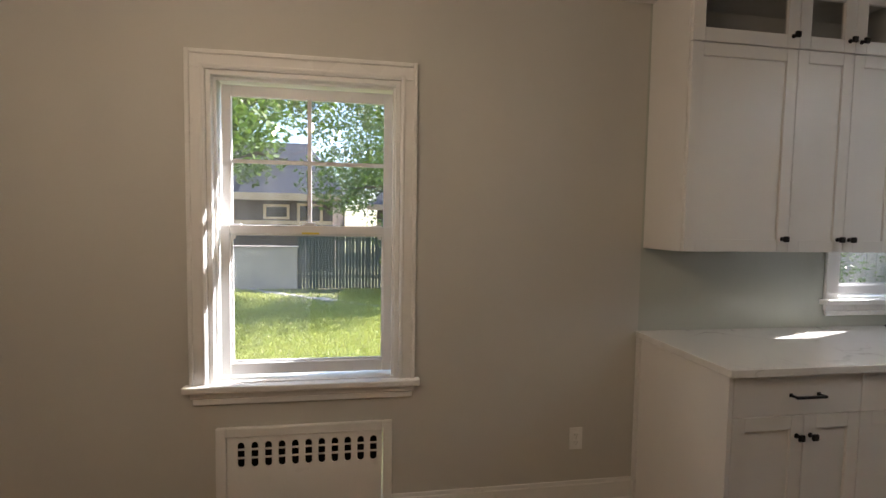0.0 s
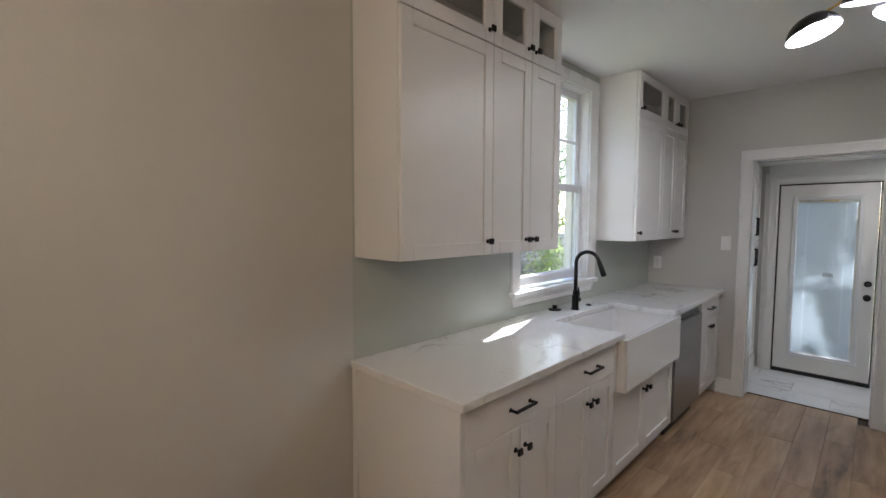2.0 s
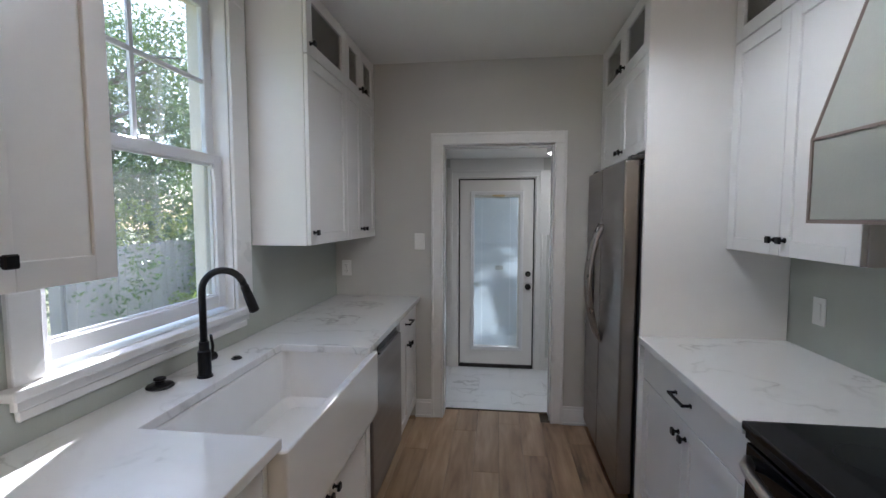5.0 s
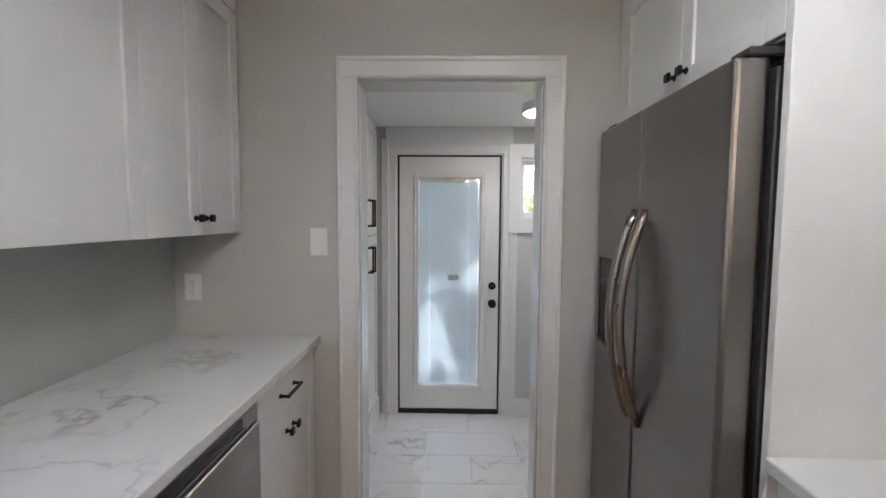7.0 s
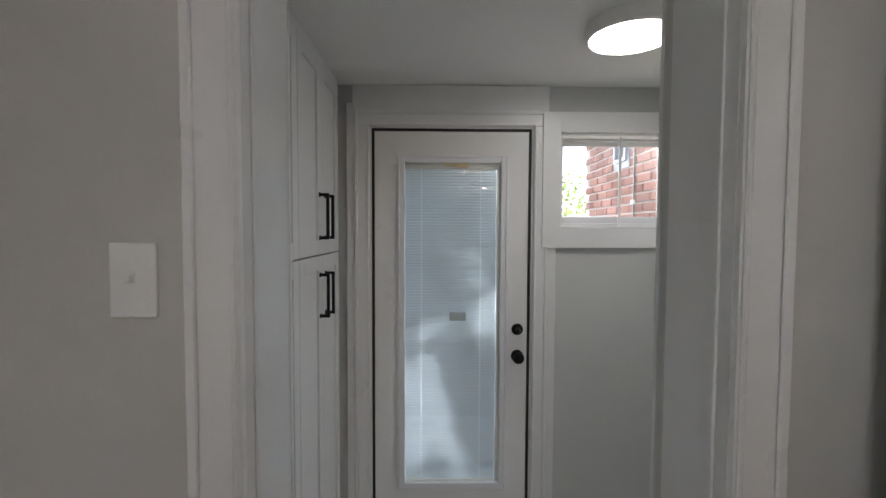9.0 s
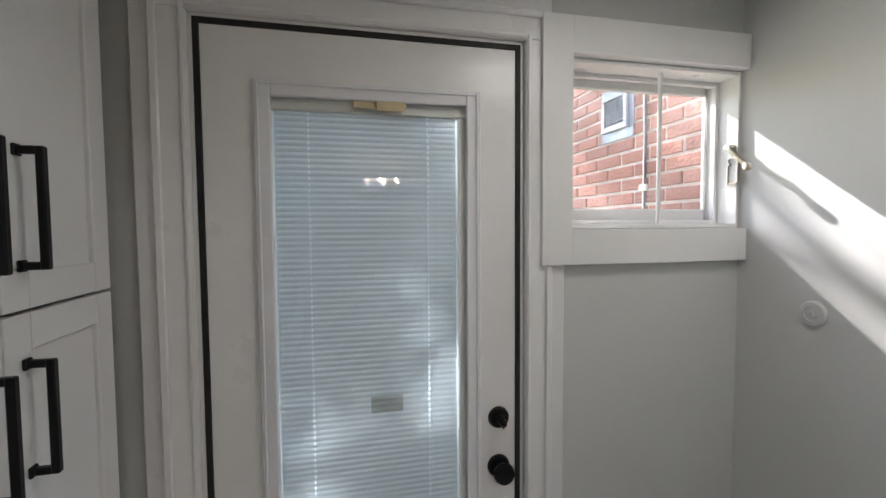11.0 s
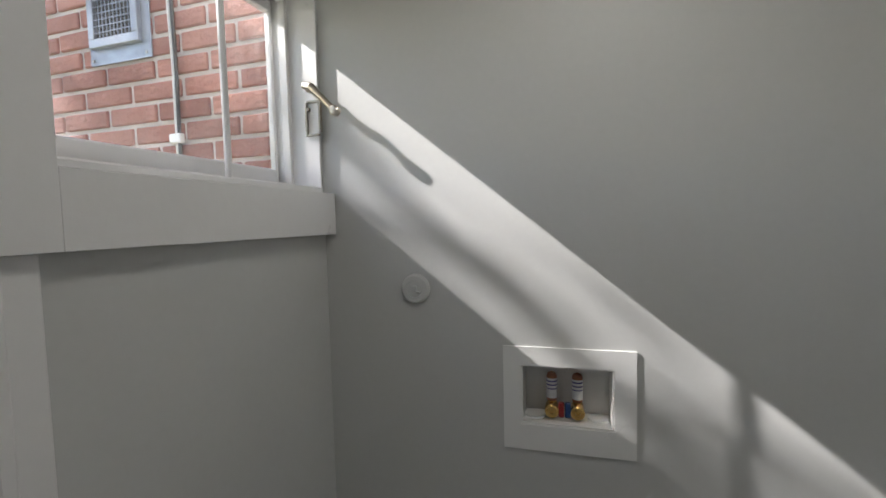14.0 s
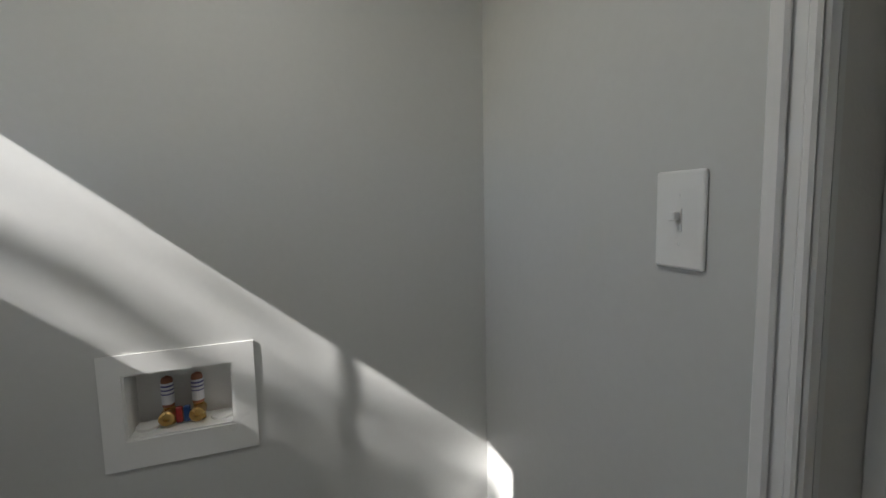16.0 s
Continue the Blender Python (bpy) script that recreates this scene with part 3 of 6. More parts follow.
    for xx in (a + fr + 0.01, b - fr - 0.026):
        part("vent_stop", bx((xx, xx + 0.016, d0 - 0.004, d0 + 0.006, zmid - 0.046, zmid - 0.024), bevel=0.002), VINYL, low)
    part("sash_lock", bx(((a + b) / 2 - 0.03, (a + b) / 2 + 0.03, d0 + 0.002, d0 + 0.012, zmid + 0.02, zmid + 0.028), ((a + b) / 2 - 0.012, (a + b) / 2 + 0.03, d0 + 0.008, d0 + 0.02, zmid + 0.028, zmid + 0.036), bevel=0.002), VINYL, low)
    u0, u1 = d1 + 0.004, d1 + 0.03
    up = part("upper_sash", bx((a, a + fr, u0, u1, zmid - 0.02, zt), (b - fr, b, u0, u1, zmid - 0.02, zt), (a + fr, b - fr, u0, u1, zt - 0.05, zt), (a + fr, b - fr, u0, u1, zmid - 0.02, zmid + 0.02), bevel=0.003), VINYL, o)
    zm = (zmid + 0.02 + zt - 0.05) / 2
    cx = (a + b) / 2
    part("muntin", bx((cx - 0.009, cx + 0.009, u0 + 0.006, u0 + 0.018, zmid + 0.02, zm - 0.009), (cx - 0.009, cx + 0.009, u0 + 0.006, u0 + 0.018, zm + 0.009, zt - 0.05), (a + fr, b - fr, u0 + 0.006, u0 + 0.018, zm - 0.009, zm + 0.009)), VINYL, up)
    p = part("pane", bx((a + fr - 0.004, b - fr + 0.004, u0 + 0.0115, u0 + 0.0145, zmid + 0.017, zt - 0.047)), DUST_HAZE if plain else CLEANER, up)
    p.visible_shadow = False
    # exterior reveal and brick mould
    part("exterior_trim", bx((x0 + 0.001, x0 + 0.03, f + out + 0.001, f + out + 0.06, z0 + 0.001, z1 - 0.001), (x1 - 0.03, x1 - 0.001, f + out + 0.001, f + out + 0.06, z0 + 0.001, z1 - 0.001), (x0 + 0.03, x1 - 0.03, f + out + 0.001, f + out + 0.06, z1 - 0.03, z1 - 0.001), (x0 + 0.03, x1 - 0.03, f + out + 0.001, f + out + 0.07, z0 + 0.001, z0 + 0.012), bevel=0.003), EXT, o)
    return o


sash_window("window_1", W1[0], W1[1], W1[2], W1[3], 0.078, 1.41, "white double-hung sash window with moulded casing and sill")
sash_window("window_2", W2[0], W2[1], W2[2], W2[3], 0.083, 1.735, "tall white double-hung sash window over the sink counter", True, 0.008, 0.036, 0.05, 0.125)

# ---- radiator grille under the dining window ----
rad = thing("radiator_cover", (0.854, N, 0.0), "white recessed radiator cover panel with a row of slots", "radiator cover")
rf = (0.452, 1.256, 0.0, 0.497)
part("frame", bx((rf[0], rf[0] + 0.045, N - 0.022, N, 0.0, rf[3]), (rf[1] - 0.045, rf[1], N - 0.022, N, 0.0, rf[3]), (rf[0] + 0.045, rf[1] - 0.045, N - 0.022, N, rf[3] - 0.045, rf[3]), (rf[0] + 0.045, rf[1] - 0.045, N - 0.022, N, 0.0, 0.06), bevel=0.004), TRIM, rad)


def slotted_panel(x0, x1, z0, z1, y, th, slots, r, za, zb):
    bm = bmesh.new()
    def loop(pts):
        vs = [bm.verts.new((x, y, z)) for x, z in pts]
        return [bm.edges.new((vs[i], vs[(i + 1) % len(vs)])) for i in range(len(vs))]
    es = loop([(x0, z0), (x1, z0), (x1, z1), (x0, z1)])
    for cx in slots:
        pts = [(cx + r * math.cos(t), zb - r + r * math.sin(t)) for t in [math.pi * i / 6 for i in range(7)]]
        pts += [(cx - r * math.cos(t), za + r - r * math.sin(t)) for t in [math.pi * i / 6 for i in range(7)]]
        es += loop(pts)
    r0 = bmesh.ops.triangle_fill(bm, edges=es, use_beauty=True)
    fs = [g for g in r0["geom"] if isinstance(g, bmesh.types.BMFace)]
    ex = bmesh.ops.extrude_face_region(bm, geom=fs)
    bmesh.ops.translate(bm, verts=[g for g in ex["geom"] if isinstance(g, bmesh.types.BMVert)], vec=(0, th, 0))
    return bm


SLOTS = [0.561 + 0.0605 * i for i in range(11)]
part("panel", slotted_panel(0.500, 1.208, 0.063, 0.449, N - 0.012, 0.006, SLOTS, 0.0155, 0.305, 0.425), TRIM, rad)
for zz in (0.345, 0.385):
    part("grille_bar", bx((0.52, 1.19, N - 0.003, N + 0.003, zz - 0.004, zz + 0.004)), TRIM, rad)
# black sheet behind the slots; the hollow's shade is put into its colour
part("cavity_shade_sheet", bx((0.50, 1.208, N + 0.12, N + 0.13, 0.0, 0.455)), SHADE_BLACK, rad, "black sheet for the shade inside the radiator cover")


# ---- small wall plates ----
def plate_thing(name, c, normal, kind, label, wide=0.072, high=0.116):
    """An outlet or a switch on a wall; normal is '+x', '-x', '+y' or '-y'."""
    ax, sg = normal[1], 1 if normal[0] == "+" else -1
    def b(u0, u1, d0, d1, z0, z1):
        lo, hi = sorted((d0 * sg, d1 * sg))
        if ax == "y":
            return (c[0] + u0, c[0] + u1, c[1] + lo, c[1] + hi, c[2] + z0, c[2] + z1)
        return (c[0] + lo, c[0] + hi, c[1] + u0, c[1] + u1, c[2] + z0, c[2] + z1)
    o = thing(name, c, label, "outlet" if kind == "outlet" else "switch")
    part("plate", bx(b(-wide / 2, wide / 2, 0, 0.006, -high / 2, high / 2), bevel=0.003, seg=2), PLATE, o)
    if kind == "outlet":
        for dz in (-0.02, 0.02):
            r = part("receptacle", bx(b(-0.017, 0.017, 0.006, 0.009, dz - 0.014, dz + 0.014), bevel=0.002), PLATE, o)
            part("slot", bx(b(-0.008, -0.006, 0.009, 0.0094, dz - 0.002, dz + 0.007), b(0.006, 0.008, 0.009, 0.0094, dz - 0.002, dz + 0.006), b(-0.002, 0.002, 0.009, 0.0094, dz - 0.011, dz - 0.007)), DARKPL, r)
        part("screw", bx(b(-0.002, 0.002, 0.006, 0.0075, -0.002, 0.002)), NICKEL, o)
    elif kind == "rocker":
        part("rocker", bx(b(-0.017, 0.017, 0.006, 0.011, -0.034, 0.034), bevel=0.002), PLATE, o)
        for dz in (-0.048, 0.048):
            part("screw", bx(b(-0.002, 0.002, 0.006, 0.0072, dz - 0.002, dz + 0.002)), PLATE, o)
    else:
        part("toggle_slot", bx(b(-0.0055, 0.0055, 0.006, 0.0075, -0.013, 0.013)), PLATE, o)
        part("toggle", bx(b(-0.0042, 0.0042, 0.0075, 0.018, -0.001, 0.010), bevel=0.0015), PLATE, o)
        for dz in (-0.029, 0.029):
            part("screw", bx(b(-0.002, 0.002, 0.006, 0.0072, dz - 0.002, dz + 0.002)), PLATE, o)
    return o


plate_thing("wall_outlet", (2.207, N, 0.345), "-y", "outlet", "white duplex outlet low on the greige wall")
plate_thing("wall_outlet", (E, 2.418, 1.107), "-x", "outlet", "white duplex outlet above the marble-look counter")
kitchen_switch = plate_thing("light_switch", (E, 1.866, 1.307), "-x", "toggle", "white toggle switch plate beside the doorway", 0.074, 0.118)
plate_thing("wall_outlet", (4.752, S, 1.085), "+y", "rocker", "white rocker plate on the wall behind the range counter", 0.074, 0.118)
utility_switch = plate_thing("light_switch", (MW + 0.008, 0.742, 1.30), "+x", "toggle", "white toggle switch plate on the utility wall", 0.070, 0.116)


def film(parent, c, sx, wide, high, seed, bulge=0.006):
    """Crumpled clear film still stuck to a switch plate on a wall that looks along sx * x."""
    g = random.Random(seed)
    bm = bmesh.new()
    nu, nv = 7, 9
    vs = [[bm.verts.new((c[0] + sx * (0.0085 + bulge * g.random() ** 2), c[1] + wide * (i / (nu - 1) - 0.5), c[2] + high * (j / (nv - 1) - 0.5))) for j in range(nv)] for i in range(nu)]
    for i in range(nu - 1):
        for j in range(nv - 1):
            bm.faces.new((vs[i][j], vs[i + 1][j], vs[i + 1][j + 1], vs[i][j + 1]))
    ob = part("protective_film", bm, FILM, parent, "crumpled clear plastic film", smooth=True)
    ob.visible_shadow = False
    return ob


film(kitchen_switch, (E, 1.866, 1.292), -1, 0.066, 0.086, 5, 0.014)
film(utility_switch, (MW + 0.008, 0.760, 1.302), 1, 0.026, 0.07, 8)


# ---- cabinet parts ----
def knob(x, y, z, s, parent):
    """Black square-headed knob; s is the way it points along y."""
    bm = join(lathe([(0.0105, 0.0), (0.0105, 0.003), (0.006, 0.006), (0.006, 0.018)], facing(x, y, z, s), 10),
              bx((x - 0.0135, x + 0.0135, min(y + s * 0.018, y + s * 0.030), max(y + s * 0.018, y + s * 0.030), z - 0.0135, z + 0.0135), bevel=0.003))
    return part("knob", bm, BLACK, parent, "matte black square knob")


def pull(x0, x1, y, z, s, parent):
    """Black bar pull on flared feet, lying along x."""
    d = lambda a, b: (min(y + s * a, y + s * b), max(y + s * a, y + s * b))
    feet = []
    for x in (x0 + 0.006, x1 - 0.006):
        feet += [(x - 0.008, x + 0.008, *d(0, 0.005), z - 0.008, z + 0.008), (x - 0.005, x + 0.005, *d(0.005, 0.028), z - 0.005, z + 0.005)]
    return part("handle", bx(*feet, (x0, x1, *d(0.026, 0.037), z - 0.0055, z + 0.0055), bevel=0.002), BLACK, parent, "matte black bar handle")


def bar_handle(x, y, z0, z1, s, parent):
    """Black upright bar handle with stepped feet."""
    d = lambda a, b: (min(y + s * a, y + s * b), max(y + s * a, y + s * b))
    feet = []
    for z in (z0 + 0.006, z1 - 0.006):
        feet += [(x - 0.009, x + 0.009, *d(0, 0.006), z - 0.009, z + 0.009), (x - 0.006, x + 0.006, *d(0.006, 0.03), z - 0.006, z + 0.006)]
    return part("handle", bx(*feet, (x - 0.006, x + 0.006, *d(0.028, 0.04), z0, z1), bevel=0.002), BLACK, parent, "matte black bar handle")


def shaker(x0, x1, z0, z1, y, s, parent, name="door", glass=False, rail=0.057, label=""):
    """A framed door or drawer front whose face lies at y and looks along s."""
    d = lambda a, b: (min(y - s * a, y - s * b), max(y - s * a, y - s * b))
    g = 0.0015
    x0, x1, z0, z1 = x0 + g, x1 - g, z0 + g, z1 - g
    rows = [(x0, x0 + rail, *d(0, 0.019), z0, z1), (x1 - rail, x1, *d(0, 0.019), z0, z1), (x0 + rail, x1 - rail, *d(0, 0.019), z0, z0 + rail), (x0 + rail, x1 - rail, *d(0, 0.019), z1 - rail, z1)]
    bm = bx(*rows, bevel=0.0016)
    if not glass:
        bm = join(bm, bx((x0 + rail - 0.004, x1 - rail + 0.004, *d(0.009, 0.016), z0 + rail - 0.004, z1 - rail + 0.004)))
    dr = part(name, bm, CAB, parent, label)
    if glass:
        p = part("pane", bx((x0 + rail - 0.004, x1 - rail + 0.004, *d(0.011, 0.014), z0 + rail - 0.004, z1 - rail + 0.004)), CABGLASS, dr, "clear cabinet glass")
        p.visible_shadow = False
    return dr


def slab(x0, x1, z0, z1, y, s, parent, name="drawer"):
    d = (min(y, y - s * 0.019), max(y, y - s * 0.019))
    g = 0.0015
    return part(name, bx((x0 + g, x1 - g, *d, z0 + g, z1 - g), bevel=0.002), CAB, parent)


def hollow(x0, x1, y0, y1, z0, z1, open_s, t=0.017, shelf=None):
    """A carcass of boards, open to one side (open_s: -1 towards -y, +1 towards +y)."""
    back = (y1 - t, y1) if open_s < 0 else (y0, y0 + t)
    rows = [(x0, x0 + t, y0, y1, z0, z1), (x1 - t, x1, y0, y1, z0, z1), (x0 + t, x1 - t, y0, y1, z0, z0 + t), (x0 + t, x1 - t, y0, y1, z1 - t, z1), (x0 + t, x1 - t, *back, z0 + t, z1 - t)]
    if shelf:
        rows.append((x0 + t, x1 - t, min(y0, y1) + t, max(y0, y1) - t, shelf - 0.009, shelf + 0.009))
    return bx(*rows, bevel=0.001)


# ---- north run: base cabinets ----
YB = 1.893      # face of the base doors
CT = 0.905      # counter top
TOP = CT - 0.032


def base_unit(x0, x1, gap, drawer, knobs, label, pulls=None):
    o = thing("base_cabinet", ((x0 + x1) / 2, 2.2, 0.0), label, "cabinet", "north base cabinets")
    part("body", hollow(x0, x1, YB + 0.021, N - 0.002, 0.105, TOP, -1), CAB, o)
    part("toe_kick", bx((x0, x1, YB + 0.07, YB + 0.085, 0.0, 0.105)), KICK, o)
    ztop = TOP - 0.004
    if drawer:
        dw = slab(x0, x1, drawer, ztop, YB, -1, o)
        if pulls:
            pull(*pulls, YB, (drawer + ztop) / 2, -1, dw)
        ztop = drawer
    if gap is None:
        d = shaker(x0, x1, 0.11, ztop, YB, -1, o)
        knob(knobs[0], YB, knobs[1], -1, d)
    else:
        d1 = shaker(x0, gap, 0.11, ztop, YB, -1, o)
        d2 = shaker(gap, x1, 0.11, ztop, YB, -1, o)
        knob(gap - 0.032, YB, knobs, -1, d1)
        knob(gap + 0.032, YB, knobs, -1, d2)
    return o


first = base_unit(2.562, 3.158, 2.89, 0.70, 0.615, "white shaker base cabinet with one drawer and two doors", (2.815, 2.955))
base_unit(3.158, 3.748, 3.475, 0.70, 0.622, "white shaker base cabinet with drawer beside the sink", (3.405, 3.545))
sb = thing("sink_cabinet", (4.18, 2.2, 0.0), "white two-door cabinet under the apron sink", "cabinet", "north base cabinets")
part("body", hollow(3.750, 4.695, YB + 0.021, N - 0.002, 0.105, 0.585, -1), CAB, sb)
part("toe_kick", bx((3.750, 4.695, YB + 0.07, YB + 0.085, 0.0, 0.105)), KICK, sb)
for a, b, k in ((3.750, 4.19, 4.158), (4.19, 4.695, 4.222)):
    knob(k, YB, 0.50, -1, shaker(a, b, 0.11, 0.572, YB, -1, sb))
for px0, px1 in ((3.750, 3.772), (4.672, 4.695)):
    part("side_post", bx((px0, px1, YB, YB + 0.6, 0.585, TOP)), CAB, sb)
base_unit(5.335, 5.885, 5.595, 0.705, 0.635, "white shaker base cabinet with drawer at the counter's end", (5.505, 5.645))
part("end_panel", bx((2.540, 2.560, YB - 0.002, N - 0.002, 0.0, TOP), (2.526, 2.540, N - 0.03, N - 0.002, 0.0, TOP), bevel=0.0015), CAB, first)

def slab_shape(pts, z0, z1, bevel):
    """A flat slab with the outline pts and softened edges."""
    bm = bmesh.new()
    f = bm.faces.new([bm.verts.new((x, y, z0)) for x, y in pts])
    ex = bmesh.ops.extrude_face_region(bm, geom=[f])
    bmesh.ops.translate(bm, verts=[g for g in ex["geom"] if isinstance(g, bmesh.types.BMVert)], vec=(0, 0, z1 - z0))
    bmesh.ops.bevel(bm, geom=list(bm.edges), offset=bevel, segments=2, affect="EDGES", profile=0.5)
    return bm


# counter with a cut-out for the sink
YC = 1.862
SK = (3.795, 4.605, 1.862, 2.28)
solid("countertop", slab_shape([(2.520, YC), (SK[0], YC), (SK[0], SK[3]), (SK[1], SK[3]), (SK[1], YC), (5.898, YC), (5.898, N - 0.002), (2.520, N - 0.002)], TOP, CT, 0.003), QUARTZ, "white quartz countertop with soft grey veins", "countertop")

# apron sink: outer shell, sloped basin, drain
sink = thing("farmhouse_sink", (4.17, 2.08, 0.585), "white fireclay farmhouse sink with a deep apron front", "sink")


def basin():
    bm = bmesh.new()
    def ring(x0, x1, y0, y1, z, r, n=5):
        vs = []
        for cx, cy, a0 in ((x1 - r, y1 - r, 0), (x0 + r, y1 - r, 90), (x0 + r, y0 + r, 180), (x1 - r, y0 + r, 270)):
            for i in range(n):
                a = radians(a0 + 90 * i / (n - 1))
                vs.append(bm.verts.new((cx + r * math.cos(a), cy + r * math.sin(a), z)))
        return vs
    ya, yb = 1.842, 2.305
    levels = [ring(3.778, 4.668, ya + 0.002, yb, 0.587, 0.012), ring(3.778, 4.668, ya, yb, 0.60, 0.014), ring(3.778, 4.668, ya, yb, 0.868, 0.014), ring(3.783, 4.663, ya + 0.004, yb - 0.004, 0.8715, 0.014),
              ring(3.810, 4.630, ya + 0.026, yb - 0.026, 0.8715, 0.03), ring(3.814, 4.626, ya + 0.032, yb - 0.030, 0.862, 0.032), ring(3.828, 4.612, ya + 0.042, yb - 0.04, 0.66, 0.045), ring(3.87, 4.57, ya + 0.085, yb - 0.085, 0.632, 0.05)]
    for a, b in zip(levels, levels[1:]):
        for i in range(len(a)):
            bm.faces.new((a[i], a[(i + 1) % len(a)], b[(i + 1) % len(b)], b[i]))
    bm.faces.new(levels[0])
    bm.faces.new(levels[-1])
    return bm


part("bowl", basin(), PORCELAIN, sink, smooth=False)
part("drain", lathe([(0.0, 0.0), (0.02, 0.001), (0.04, 0.003), (0.043, 0.0)], pose(4.18, 2.09, 0.633), 20), STEELH, sink, "steel basket drain")

# faucet and counter fittings
fa = thing("kitchen_faucet", (4.18, 2.352, CT), "matte black gooseneck pull-down kitchen faucet", "faucet")
part("base", lathe([(0.027, 0.0), (0.027, 0.006), (0.0225, 0.009), (0.0225, 0.095), (0.0175, 0.10), (0.0165, 0.13)], pose(4.18, 2.352, CT), 20), BLACK, fa, smooth=False)
goose = [(4.18, 2.352, CT + 0.12), (4.18, 2.352, CT + 0.315)]
gd = Vector((0.30, -0.95, 0)).normalized()
for i in range(1, 13):
    a = math.pi * i / 12 * 0.93
    goose.append((4.18 + gd.x * 0.072 * (1 - math.cos(a)), 2.352 + gd.y * 0.072 * (1 - math.cos(a)), CT + 0.315 + 0.072 * math.sin(a)))
part("neck", tube(goose, 0.0125, 12), BLACK, fa, smooth=True)
e1, e0 = Vector(goose[-1]), Vector(goose[-2])
dd = (e1 - e0).normalized()
part("spray_head", tube([e1, e1 + dd * 0.004, e1 + dd * 0.03, e1 + dd * 0.034, e1 + dd * 0.10, e1 + dd * 0.105], [0.0125, 0.015, 0.015, 0.0165, 0.0185, 0.012], 14), BLACK, fa)
lv = part("valve", tube([(4.18, 2.352, CT + 0.062), (4.235, 2.352, CT + 0.062)], 0.0155, 14), BLACK, fa)
part("lever", tube([(4.222, 2.352, CT + 0.07), (4.226, 2.35, CT + 0.10), (4.216, 2.35, CT + 0.145)], [0.006, 0.0055, 0.005], 10), BLACK, lv)
solid("sink_stopper", lathe([(0.040, 0.0), (0.044, 0.004), (0.040, 0.010), (0.018, 0.013), (0.014, 0.016), (0.014, 0.024), (0.020, 0.028), (0.018, 0.033), (0.0, 0.034)], pose(4.07, 2.44, CT), 24), BLACK, "black rubber sink stopper lying on the counter", "stopper")
solid("air_switch_button", lathe([(0.021, 0.0), (0.021, 0.004), (0.014, 0.006), (0.013, 0.010), (0.0, 0.011)], pose(4.388, 2.36, CT), 20), BLACK, "black round push button set in the counter", "button")

# dishwasher
dwm = thing("dishwasher", (5.015, 2.2, 0.0), "stainless steel dishwasher with a dark control edge", "dishwasher")
part("body", bx((4.704, 5.325, YB + 0.03, N - 0.02, 0.10, TOP - 0.003)), DARKPL, dwm)
dd_ = part("door", bx((4.707, 5.322, YB - 0.012, YB + 0.028, 0.115, 0.79), bevel=0.004), STEEL, dwm)
part("control_strip", bx((4.707, 5.322, YB - 0.006, YB + 0.026, 0.794, 0.862), bevel=0.004), STEEL, dwm)
part("pocket_handle", bx((4.81, 5.22, YB - 0.020, YB - 0.006, 0.806, 0.818), (4.81, 5.22, YB - 0.009, YB - 0.0055, 0.818, 0.845), bevel=0.003), DARKPL, dwm)
part("toe_kick", bx((4.704, 5.325, YB + 0.05, YB + 0.06, 0.0, 0.10)), BLACK, dwm)


# ---- north run: wall cabinets ----
YU = 2.195


def wall_unit(name, x0, x1, cuts, z0, zs, z1, y, s, back, kn, kn2, label, group, end_x=None):
    """Tall wall cabinet: solid doors below, a row of glazed doors above. cuts: the x of the gaps; kn: (door index, x)."""
    o = thing(name, ((x0 + x1) / 2, (y + back) / 2, z0), label, "cabinet", group)
    lo, hi = (y + 0.021, back) if s < 0 else (back, y - 0.021)
    part("body", hollow(x0, x1, lo, hi, z0, zs, s), CAB, o)
    part("upper_body", hollow(x0, x1, lo, hi, zs, z1, s), CAB, o)
    xs = [x0, *cuts, x1]
    for i in range(len(xs) - 1):
        d = shaker(xs[i], xs[i + 1], z0, zs - 0.001, y, s, o)
        for k, kx in kn:
            if k == i:
                knob(kx, y, z0 + 0.062, s, d)
        g = shaker(xs[i], xs[i + 1], zs + 0.001, z1 - 0.004, y, s, o, "glass_door", True, 0.06)
        for k, kx in kn2:
            if k == i:
                knob(kx, y, zs + 0.055, s, g)
    return o


wall_unit("wall_cabinet", 2.545, 3.672, (3.085, 3.388), 1.340, 2.275, CEILZ - 0.003, YU, -1, N - 0.002, ((0, 3.052), (1, 3.356), (2, 3.420)), ((0, 3.052), (1, 3.356), (2, 3.420)), "white shaker wall cabinet with glazed top doors", "north wall cabinets")
wall_unit("wall_cabinet", 4.762, 5.892, (5.30, 5.588), 1.345, 2.25, CEILZ - 0.003, YU, -1, N - 0.002, ((0, 4.80), (1, 5.553), (2, 5.622)), ((0, 4.80), (1, 5.553), (2, 5.622)), "white shaker wall cabinet by the doorway with glazed top doors", "north wall cabinets")

# ---- south run ----
YS = 0.588
o = thing("base_cabinet", (4.52, 0.25, 0.0), "white shaker base cabinet with drawer beside the range", "cabinet")
part("body", hollow(4.030, 4.950, S + 0.002, YS - 0.021, 0.105, TOP, 1), CAB, o)
part("toe_kick", bx((4.030, 4.950, YS - 0.085, YS - 0.07, 0.0, 0.105)), KICK, o)
dw = slab(4.030, 4.950, 0.70, TOP - 0.004, YS, 1, o)
pull(4.412, 4.556, YS, 0.785, 1, dw)
